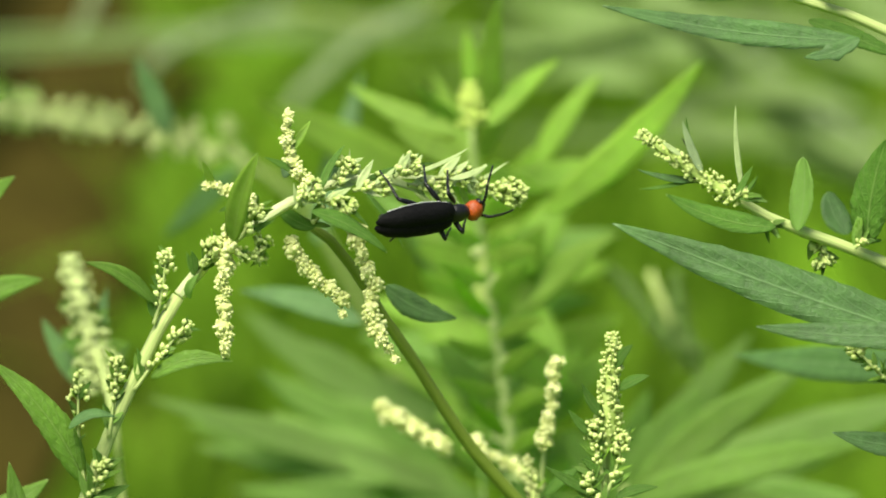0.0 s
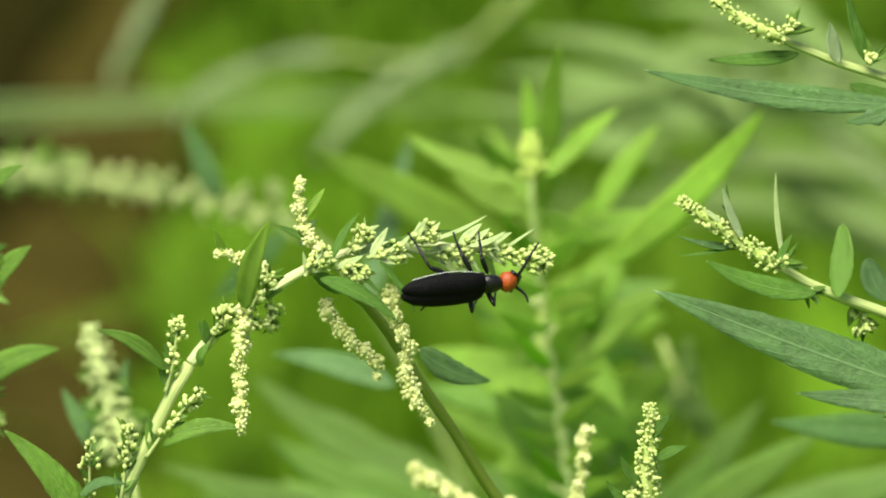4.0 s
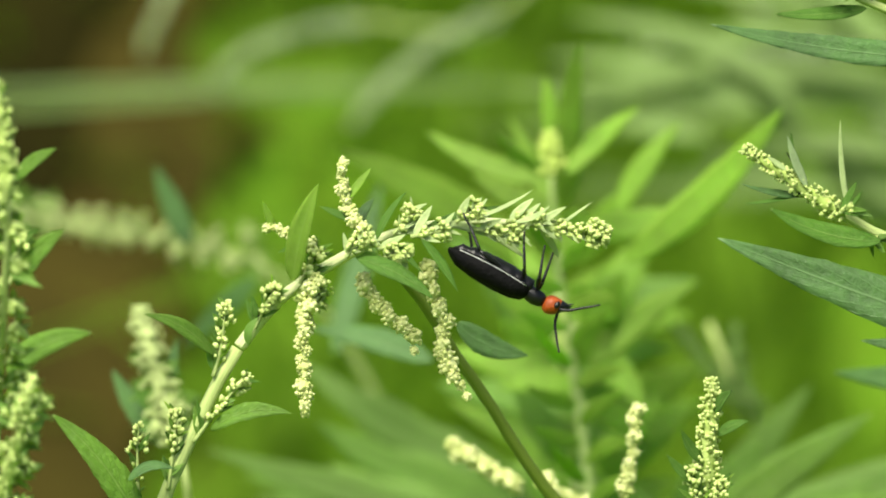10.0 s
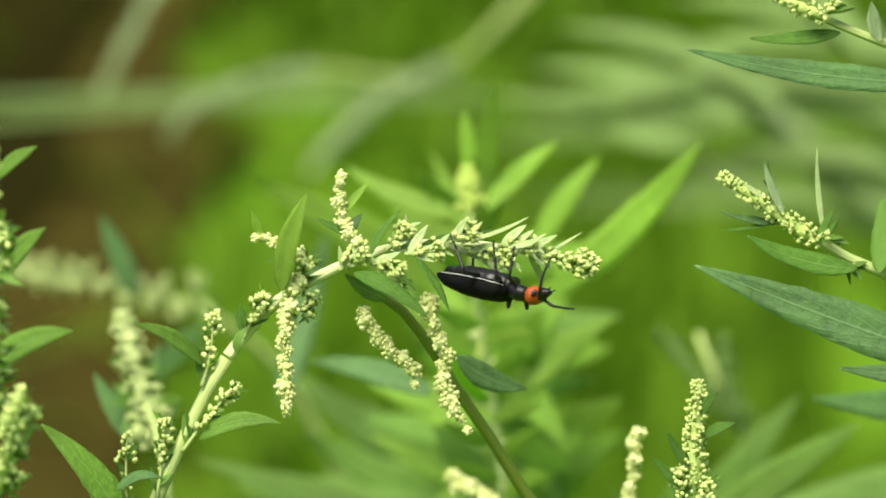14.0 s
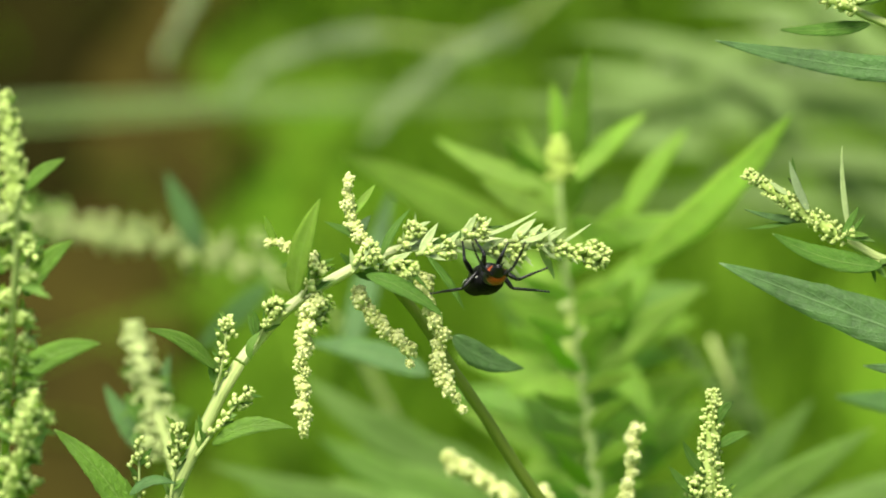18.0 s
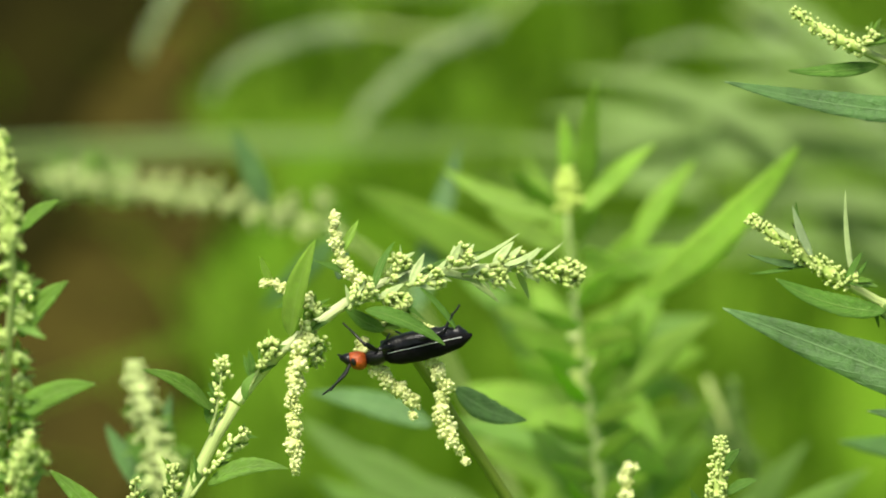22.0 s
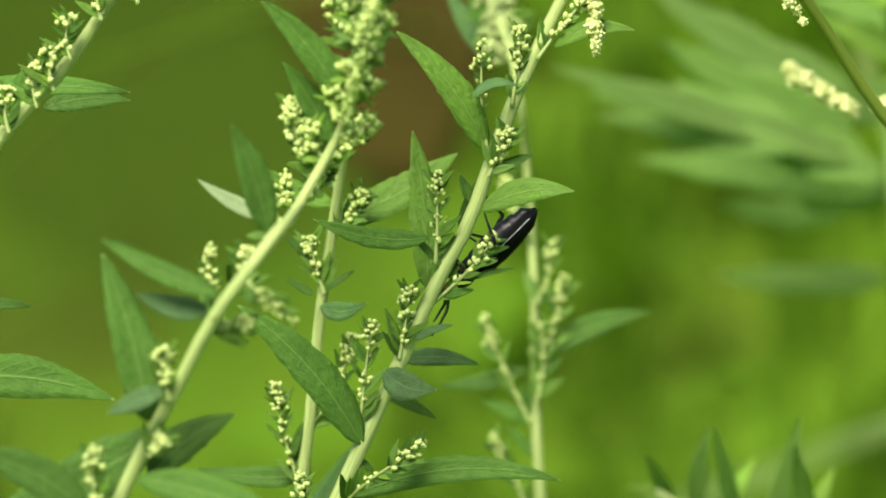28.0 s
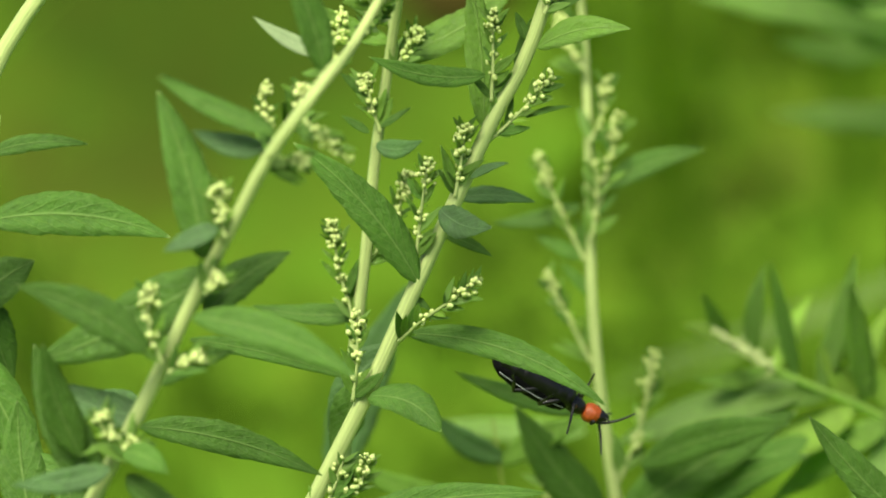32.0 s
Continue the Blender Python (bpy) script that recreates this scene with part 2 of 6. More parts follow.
def tube_data(path, radii, sides=8, ridge=0.06):
    """A round stem with fine lengthwise ridges and closed ends."""
    n = len(path)
    verts, uvs, faces = [], [], []
    run = 0.0
    for i in range(n):
        t = unit(path[min(i + 1, n - 1)] - path[max(i - 1, 0)])
        a = np.cross(t, VIEW)
        a = unit(a) if np.linalg.norm(a) > 0.05 else unit(np.cross(t, (1, 0, 0.3)))
        b = np.cross(t, a)
        if i:
            run += np.linalg.norm(path[i] - path[i - 1])
        for k in range(sides):
            w = 2 * math.pi * k / sides
            r = radii[i] * (1 + (ridge if k % 2 else -ridge))
            verts.append(path[i] + r * (math.cos(w) * a + math.sin(w) * b))
            uvs.append((k / sides * 4, run * 200))
    for i in range(n - 1):
        for k in range(sides):
            k2 = (k + 1) % sides
            faces.append((i * sides + k, i * sides + k2, (i + 1) * sides + k2, (i + 1) * sides + k))
    faces.append(tuple(range(sides - 1, -1, -1)))
    faces.append(tuple((n - 1) * sides + k for k in range(sides)))
    return verts, faces, uvs


def stem(name, parent, pts, r0, r1, mat, label="", n=None, pivot=None, sides=10, knots=0.10):
    """pts: plan places (X, Y, depth mm); radii in plan units from first to last."""
    n = n or 10 * len(pts)
    path = spline([at(*p) for p in pts], n)
    rad = [U * (r0 + (r1 - r0) * i / (n - 1)) * (1 + knots * (0.5 + 0.5 * math.sin(i * 1.9)) * (i % 7 == 3)) for i in range(n)]
    v, f, uv = tube_data(path, rad, sides)
    return part(name, mesh_of(name, v, f, [mat], uv), parent, label, pivot)


def leaf_data(base, tip, width, bow=0.0, roll=20.0, curl=0.0, fold=0.16, lobe=0.0, rows=24, seed=0, taper=(0.62, 1.0)):
    """A lance-shaped blade: bow bends it within its sheet, curl out of it; fold raises both halves about the midrib."""
    rnd = random.Random(seed)
    base, tip = np.array(base), np.array(tip)
    ax = tip - base
    ln = np.linalg.norm(ax)
    a = ax / ln
    side = np.cross(a, VIEW)
    side = unit(side) if np.linalg.norm(side) > 0.05 else np.array((1.0, 0, 0))
    nor = np.cross(a, side)
    if nor[2] * math.cos(radians(roll)) + side[2] * math.sin(radians(roll)) < nor[2] * math.cos(radians(roll)) - side[2] * math.sin(radians(roll)):
        roll = -roll
    c, s = math.cos(radians(roll)), math.sin(radians(roll))
    side, nor = c * side - s * nor, c * nor + s * side
    flat = unit(np.cross(a, VIEW))
    half = width / 2
    peak = (taper[0] / (taper[0] + taper[1])) ** taper[0] * (taper[1] / (taper[0] + taper[1])) ** taper[1]
    cols = (-1, -0.5, 0, 0.5, 1)
    top, uvs = [], []
    ph = rnd.uniform(0, 6)
    for i in range(rows):
        q = i / (rows - 1)
        mid = base + a * (ln * q) + flat * (bow * 4 * q * (1 - q)) + nor * (curl * 4 * q * (1 - q))
        w = half * max(q, 0.004) ** taper[0] * max(1 - q, 0.0) ** taper[1] / peak + half * 0.05
        if i == rows - 1:
            w = half * 0.03
        if lobe:
            w *= 1 + lobe * math.sin(q * 17 + ph) * (0.2 < q < 0.85)
        ragged = [rnd.uniform(-0.06, 0.05) if 0.08 < q < 0.96 else 0.0 for _ in (0, 1)]
        for k in cols:
            wav = 0.06 * half * math.sin(q * 9 + ph + k * 2) * abs(k)
            top.append(mid + side * (w * k * (1 + (abs(k) == 1) * ragged[k > 0])) + nor * (fold * w * abs(k) + wav))
            uvs.append((0.5 + k / 2, q))
    thick = max(width * 0.012, 0.00006)
    n = len(top)
    bottom = [v - nor * thick for v in top]
    faces, slots = [], []
    m = len(cols)
    for i in range(rows - 1):
        for k in range(m - 1):
            q0 = i * m + k
            faces.append((q0, q0 + 1, q0 + m + 1, q0 + m))
            slots.append(0)
            faces.append((n + q0 + m, n + q0 + m + 1, n + q0 + 1, n + q0))
            slots.append(1)
        for k in (0, m - 1):
            q0 = i * m + k
            faces.append((q0, q0 + m, n + q0 + m, n + q0) if k == 0 else (q0 + m, q0, n + q0, n + q0 + m))
            slots.append(0)
    return top + bottom, faces, uvs + uvs, slots


LEAVES = [0]


def leaf(parent, x0, y0, x1, y1, w, bow=0, roll=20, curl=0, d0=0.0, d1=None, mat=None, lobe=0.0, fold=0.16, label="", name="leaf", pivot=None, under=None, fat=False):
    d1 = d0 if d1 is None else d1
    LEAVES[0] += 1
    k = U * (1 + (d0 + d1) * 0.0005)
    v, f, uv, sl = leaf_data(at(x0, y0, d0), at(x1, y1, d1), w * k / max(0.35, math.cos(radians(roll))), bow * k, roll, curl * k, fold, lobe, seed=LEAVES[0], taper=(0.5, 0.62) if fat else (0.62, 1.0))
    return part(name, mesh_of(name, v, f, [mat or LEAF, under or UNDER], uv, sl), parent, label, pivot and at(*pivot))


def lump(verts, faces, c, r, tall, rnd, rings=3, sides=6):
    """Adds one small uneven egg to a mesh."""
    i0 = len(verts)
    verts.append((c[0], c[1], c[2] - r * tall))
    for i in range(1, rings + 1):
        w = math.pi * i / (rings + 1)
        for k in range(sides):
            a = 2 * math.pi * (k + 0.5 * (i % 2)) / sides
            q = r * (1 + rnd.uniform(-0.14, 0.14))
            verts.append((c[0] + q * math.sin(w) * math.cos(a), c[1] + q * math.sin(w) * math.sin(a), c[2] - q * tall * math.cos(w)))
    verts.append((c[0], c[1], c[2] + r * tall))
    top = len(verts) - 1
    for k in range(sides):
        k2 = (k + 1) % sides
        faces.append((i0, i0 + 1 + k2, i0 + 1 + k))
        faces.append((top, i0 + 1 + (rings - 1) * sides + k, i0 + 1 + (rings - 1) * sides + k2))
        for i in range(rings - 1):
            p0, p1 = i0 + 1 + i * sides + k, i0 + 1 + i * sides + k2
            faces.append((p0, p1, p1 + sides, p0 + sides))


def bud_mesh(name, mat, fluffy, seed):
    """One flower head: a small egg with overlapping scales and a paler mouth; the open one is a ruffled knot of florets."""
    rnd = random.Random(seed)
    verts, faces = [], []
    if fluffy:
        lump(verts, faces, (0, 0, 0), 0.42, 1.0, rnd, 4, 8)
        for k in range(22):
            w, h = 2.4 * k + rnd.uniform(-0.4, 0.4), -0.4 + 0.04 * k
            r = 0.40 * math.sqrt(max(0.06, 1 - (h / 0.58) ** 2)) * rnd.uniform(0.85, 1.12)
            lump(verts, faces, (r * math.cos(w), r * math.sin(w), h), rnd.uniform(0.11, 0.18), rnd.uniform(0.6, 1.0), rnd, 2, 5)
    else:
        lump(verts, faces, (0, 0, 0), 0.45, 1.08, rnd, 4, 8)
        for k in range(6):
            w = 2 * math.pi * k / 6 + rnd.uniform(-0.2, 0.2)
            h = -0.2 + 0.22 * (k % 2)
            lump(verts, faces, (0.27 * math.cos(w), 0.27 * math.sin(w), h), 0.2, 1.5, rnd, 2, 5)
        lump(verts, faces, (0.03, 0, 0.46), 0.17, 0.8, rnd, 2, 5)
    return mesh_of(name, verts, faces, [mat], [(0.5, v[2]) for v in verts])


BUDS = [bud_mesh("flower_head", BUD, False, s) for s in range(3)]
GREEN_BUDS = [bud_mesh("flower_head", GREEN_BUD, False, s) for s in range(3)]
BLOOMS = [bud_mesh("flower_head", BLOOM, True, s) for s in range(4)]
SPIKES = [0]
HEADS = {}


def spike(parent, pts, n, size=13, spread=14, blooms=0.0, joined=False, stalk=4.2, mat=None, bracts=7, soft=None, label=""):
    """A side spike: a thin axis with flower heads set round it, smaller to the tip, and a few narrow bracts."""
    SPIKES[0] += 1
    rnd = random.Random(SPIKES[0])
    joined = joined and pts[0][2] > 55
    path = spline([at(*p) for p in pts], 24)
    depth_k = 1 + pts[0][2] * 0.001
    if stalk:
        v, f, uv = tube_data(path, [U * depth_k * (stalk + (1.4 - stalk) * i / 23) for i in range(24)], 6)
        part("spike_axis", mesh_of("spike_axis", v, f, [mat or STEM], uv), parent)
    elif blooms < 0.5:
        # a core of buds too young to tell apart
        v, f, uv = tube_data(path, [U * depth_k * spread * (0.56 - 0.36 * (i / 23) ** 3) * min(1.0, 0.3 + i / 5) * (1 + 0.22 * math.sin(i * 1.9)) for i in range(24)], 8, 0.2)
        part("spike_axis", mesh_of("spike_axis", v, f, [soft or GREEN_BUD], [(0.5, 0.1 * math.sin(7 * k)) for k in range(len(uv))]), parent)
    allv, allf, alluv = [], [], []
    green = parent.parent.name in ("tall_mugwort", "front_mugwort") and pts[-1][1] < 950
    tight, open_heads = bool(stalk) and blooms < 0.5, blooms > 0.5
    n = round(n * (0.9 if open_heads else 2.3 if tight else 3.0))
    size *= 1.06 if open_heads else 0.92 if tight else 0.68
    knots = max(4, n // 6)
    # single heads up to a plant's share, joined clusters past it
    HEADS[parent] = HEADS.get(parent, 0) + n
    crowded = HEADS[parent] > (200 if parent.parent.name == "mugwort" and parent.name == "stem" else 80 if parent.parent.name == "mugwort" else 300)
    joined = joined or crowded
    for i in range(n):
        if tight:
            # a close cluster at the end and a few heads strung below it
            q = rnd.uniform(0.74, 1.0) if i % 3 < 2 else rnd.uniform(0.25, 0.76)
        elif open_heads:
            q = (i + 0.5 + rnd.uniform(-0.25, 0.25)) / n
        else:
            q = (i % knots + 0.5) / knots + rnd.gauss(0, 0.28) / knots
        q = min(1, max(0, q))
        j = q * 23
        i0 = min(int(j), 22)
        c = path[i0] * (1 - (j - i0)) + path[i0 + 1] * (j - i0)
        t = unit(path[i0 + 1] - path[i0])
        a = unit(np.cross(t, VIEW)) if np.linalg.norm(np.cross(t, VIEW)) > 0.05 else np.array((1.0, 0, 0))
        b = np.cross(t, a)
        if tight or open_heads:
            w = i * 2.4 + rnd.uniform(-0.5, 0.5)
            fade = (1.05 - 0.5 * ((q - 0.7) / 0.3) ** 2 if q > 0.74 else 0.6) if tight else 1 - 0.5 * q ** 3
            r = U * depth_k * spread * fade * (rnd.uniform(0.3, 1.25) if tight else rnd.uniform(0.2, 0.75))
        else:
            w = (i % knots) * 2.4 + rnd.gauss(0, 1.5)
            r = U * depth_k * spread * (1 - 0.55 * q ** 3) * rnd.uniform(0.35, 1.1)
        out = math.cos(w) * a + math.sin(w) * b
        sz = U * depth_k * size * rnd.uniform(0.62, 1.15) * (1 - 0.2 * q)
        axis = unit(out * 0.75 + t * 0.7 + np.array((0, 0, 0.15)))
        m = Matrix.Translation(Vector(c + out * r)) @ Vector(axis).to_track_quat("Z", "Y").to_matrix().to_4x4() @ Matrix.Diagonal((sz, sz, sz * 1.1, 1))
        me = (rnd.choice(BLOOMS) if rnd.random() < blooms else rnd.choice(GREEN_BUDS if green else BUDS))
        if joined:
            k0 = len(allv)
            allv += [m @ v.co for v in me.vertices]
            allf += [tuple(k0 + x for x in p.vertices) for p in me.polygons]
            alluv += [(0.5, v.co.z) for v in me.vertices]
        else:
            o = new("flower_head", me)
            o.parent = parent
            o.matrix_local = Matrix.Translation(-ORIGIN[parent]) @ m
    if joined and n:
        o = part("flower_spike", mesh_of("flower_spike", allv, allf, [soft or (BLOOM if blooms > 0.5 else GREEN_BUD if green else BUD)], alluv), parent, label)
        tagged(o, kind="stuff")
    if tight and (crowded or not joined):
        # narrow leaflets at the foot of the spike and beside its cluster
        low = pts[0][1] > 880
        tints = [BRACT] if parent.name == "tip_shoot" else [FRESH, FAN, LEAF_LIME] if pts[0][2] < -25 and not low else [LEAF, FRESH, FRESH, FAN]
        sets = [(2, 40, 64), (4, 32, 52), (10, 28, 42), (13, 26, 40), (15, 24, 38), (17, 24, 38), (20, 18, 30), (21, 16, 28)] + ([(1, 44, 70), (7, 34, 52), (14, 30, 46), (18, 26, 40), (19, 24, 36)] if low else [])
        for k, (q, short, long) in enumerate(sets):
            ln = rnd.uniform(short, long) * (1.2 if low else 1)
            t = unit(path[min(q + 4, 23)] - path[q])
            a = unit(np.cross(t, VIEW)) * (-1) ** k * rnd.choice((1, 1, -1))
            e = path[q] + (t * rnd.uniform(0.6, 1.0) + a * rnd.uniform(0.35, 0.8) - VIEW * rnd.uniform(-0.2, 0.3)) * U * depth_k * ln
            v, f, uv, sl = leaf_data(path[q], e, U * depth_k * ln * rnd.uniform(0.22, 0.34), 0, rnd.uniform(10, 40), 0, 0.25, rows=8, seed=q)
            part("leaflet", mesh_of("leaflet", v, f, [rnd.choice(tints), UNDER], uv, sl), parent)
    for i in range(min(bracts, 2) if open_heads else bracts):
        q = rnd.uniform(0.15, 0.95)
        c = path[int(q * 23)]
        t = unit(path[23] - path[0])
        a = unit(np.cross(t, VIEW))
        s = rnd.choice((-1, 1))
        e = c + (t * rnd.uniform(0.5, 1) + a * s * rnd.uniform(0.5, 0.9) + np.array(FWD) * rnd.uniform(-0.4, 0.3)) * U * size * rnd.uniform(1.3, 2.7)
        v, f, uv, sl = leaf_data(c, e, U * size * rnd.uniform(0.3, 0.6), 0, rnd.uniform(-40, 40), 0, 0.3, rows=6, seed=i)
        part("bract", mesh_of("bract", v, f, [BRACT if parent.name == "tip_shoot" and not open_heads else LEAF_LIME if i % 2 else LEAF, UNDER], uv, sl), parent)


def clusters(parent, pts, count, n, size, spread, reach, soft=None, first=1):
    """Short side spikes set by turns on either side of a stem, thinning out towards its tip (the last of pts)."""
    rnd = random.Random(count * 100 + n)
    for i in range(count):
        q = min(0.999, max(0.0, (i + 0.5 + rnd.uniform(-0.35, 0.35)) / count)) * (len(pts) - 1)
        k = min(int(q), len(pts) - 2)
        a, b = np.array(pts[k], dtype=float), np.array(pts[k + 1], dtype=float)
        c, t = a + (b - a) * (q - k), unit((b - a)[:2])
        side = (first if i % 2 else -first) * np.array((-t[1], t[0]))
        r = reach * (1.15 - 0.6 * (i + 0.5) / count) * rnd.uniform(0.7, 1.25)
        m, e = c.copy(), c.copy()
        m[:2] += r * (0.45 * side + 0.2 * t)
        e[:2] += r * (0.8 * side + 0.8 * t)
        spike(parent, [tuple(float(v) for v in p) for p in (c, m, e)], round(n * rnd.uniform(0.7, 1.2)), size, spread, joined=True, stalk=3.5, bracts=3, soft=soft)


def foot(pts):
    """Where a stem that runs on from its last plan places meets the ground."""
    e, p = at(*pts[-1]), at(*pts[-2])
    s = max(-0.5, min(0.5, (e.x - p.x) / max(0.003, p.z - e.z)))
    return e, Vector((e.x + s * e.z * 0.45, e.y + 0.02, 0.0)), s


def main_stem(name, parent, pts, r0, r1, mat, label="", sides=10):
    """A stem from its top down to the ground."""
    e, g, s = foot(pts)
    down = [e + Vector((s * e.z * 0.28, 0.006, -e.z * 0.4)), e + Vector((s * e.z * 0.42, 0.015, -e.z * 0.8)), g - Vector((0, 0, 0.01))]
    n = 12 * len(pts) + 14
    path = spline([at(*p) for p in pts] + down, n)
    run = np.concatenate([[0], np.cumsum(np.linalg.norm(np.diff(path, axis=0), axis=1))])
    seen = sum((at(*pts[i + 1]) - at(*pts[i])).length for i in range(len(pts) - 1))
    rad = [U * (r0 + (r1 - r0) * min(1.6, x / seen)) * (1.05 if i % 9 == 5 else 1) for i, x in enumerate(run)]
    v, f, uv = tube_data(path, rad, sides)
    return part(name, mesh_of(name, v, f, [mat], uv), parent, label)


def plant(name, pts, label, category, group=""):
    return thing(name, foot(pts)[1], label, category, group)


# ---- ground and distance ----
def height(x, y):
    """Flat where the plants stand, rising behind them in a grassy bank."""
    q = min(1.0, max(0.0, (y - 0.22) / 1.25))
    return 1.02 * q * q * (3 - 2 * q) + (0.012 * noise.noise((x * 5, y * 5, 0)) if y > 0.25 else 0.0)


def build_ground():
    n = 90
    g = np.linspace(-1, 1, n)
    xs = np.sign(g) * np.abs(g) ** 5 * 300
    ys = xs + 0.7
    verts = [(x, y, height(x, y)) for y in ys for x in xs]
    faces = [(j * n + i, j * n + i + 1, (j + 1) * n + i + 1, (j + 1) * n + i) for j in range(n - 1) for i in range(n - 1)]
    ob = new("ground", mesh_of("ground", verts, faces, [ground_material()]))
    tagged(ob, "green meadow ground with a grassy bank behind", "ground", kind="structure")

    # strip of bare dark soil on the bank
    rnd = random.Random(3)
    v, f = [], []
    m, k = 40, 14
    for j in range(m):
        y = 0.800 + 0.27 * j / (m - 1)
        top = min(1.0, max(0.0, (y - 0.852) / 0.035))
        mid = -0.108 - 0.030 * top - 0.004 * math.sin(j * 0.5)
        wid = 0.030 + 0.038 * top + 0.008 * noise.noise((j * 0.35, 2, 0)) - 0.02 * max(0.0, 1 - j / 5)
        for i in range(k):
            x = mid + wid * (2 * i / (k - 1) - 1) * (1 + 0.16 * math.sin(j * 1.3 + i * 0.4) + 0.1 * noise.noise((j * 0.8, i * 0.3, 7)))
            v.append((x, y, height(x, y) + 0.012))
    f = [(j * k + i, j * k + i + 1, (j + 1) * k + i + 1, (j + 1) * k + i) for j in range(m - 1) for i in range(k - 1)]
    ramp = next(x for x in SOIL.node_tree.nodes if x.type == "VALTORGB").color_ramp
    ramp.elements[0].color, ramp.elements[1].color = (0.017, 0.014, 0.0015, 1), (0.048, 0.038, 0.005, 1)
    soil = new("bare_soil", mesh_of("bare_soil", v, f, [SOIL]))
    tagged(soil, "strip of bare dark brown soil on the bank", "soil", kind="structure")

    # darker soil patch higher up, laid over the strip
    v, f = [], []
    for j in range(20):
        y = 0.846 + 0.20 * j / 19
        for i in range(k):
            x = -0.158 + 0.010 * min(1.0, j / 9) + 0.056 * (2 * i / (k - 1) - 1) * (1 + 0.2 * math.sin(j * 1.1 + i * 0.5)) * min(1.0, 0.35 + j / 5)
            v.append((x, y, height(x, y) + 0.017))
    f = [(j * k + i, j * k + i + 1, (j + 1) * k + i + 1, (j + 1) * k + i) for j in range(19) for i in range(k - 1)]
    upper_soil = new("dark_soil", mesh_of("dark_soil", v, f, [DARK_SOIL]))
    tagged(upper_soil, "blackish soil patch high on the bank", "soil", kind="structure")

    v, f = [], []
    for n in range(15000):
        if n < 5000:
            x, y = rnd.gauss(-0.03, 0.2), rnd.gauss(0.88, 0.3)
        else:
            x, y = rnd.gauss(-0.05, 0.8), rnd.gauss(0.9, 0.8)
        thin = noise.noise((x * 9, y * 9, 3.3))
        if thin < -0.22 or math.hypot(x + 0.172, y - 0.822) < 0.08 or (y > 0.79 and rnd.random() < 0.8 * min(1.0, max(0.0, ((0.066 if y > 0.87 else 0.04) - abs(x + (0.130 if y > 0.87 else 0.110))) / 0.034))):
            continue
        h, w = rnd.uniform(0.02, 0.10) * (1 + max(0, thin)), rnd.uniform(0.0015, 0.004)
        if -0.19 < x < -0.07 and y > 0.69:
            h *= 0.4
        lean, dirn = rnd.uniform(0.01, 0.06), rnd.uniform(0, 6.28)
        dx, dy = math.cos(dirn), math.sin(dirn)
        i0, z0 = len(v), height(x, y) - 0.004
        for q in (0, 0.4, 0.75, 1.0):
            ww = w * (1 - q ** 2) + 0.0002
            c = (x + dx * lean * q * q, y + dy * lean * q * q, z0 + h * q * (1 - 0.25 * q))
            v += [(c[0] - ww * dy, c[1] + ww * dx, c[2]), (c[0] + ww * dy, c[1] - ww * dx, c[2])]
        f += [(i0 + 2 * t, i0 + 2 * t + 1, i0 + 2 * t + 3, i0 + 2 * t + 2) for t in range(3)]
    tuft = new("meadow_grass", mesh_of("meadow_grass", v, f, [GRASS]))
    tagged(tuft, "out-of-focus green grass on the bank", "grass", kind="stuff")


build_ground()

# ---- the mugwort that the beetle climbs ----
LOW = [(316, 525, 0), (285, 578, 0), (245, 660, 0), (205, 745, 0), (159, 865, 0), (112, 992, 0), (67, 1073, 0), (17, 1180, 0), (-68, 1364, 0), (-163, 1574, 0), (-253, 1754, 0)]
MID = [(318, 522, 0), (345, 487, 0), (390, 438, 0), (430, 406, 0)]
TIPS = [(430, 406, 0), (478, 378, 0), (530, 350, 0), (590, 325, 0), (670, 308, 0), (750, 304, 0), (840, 312, 0), (910, 322, 0), (972, 333, 0)]


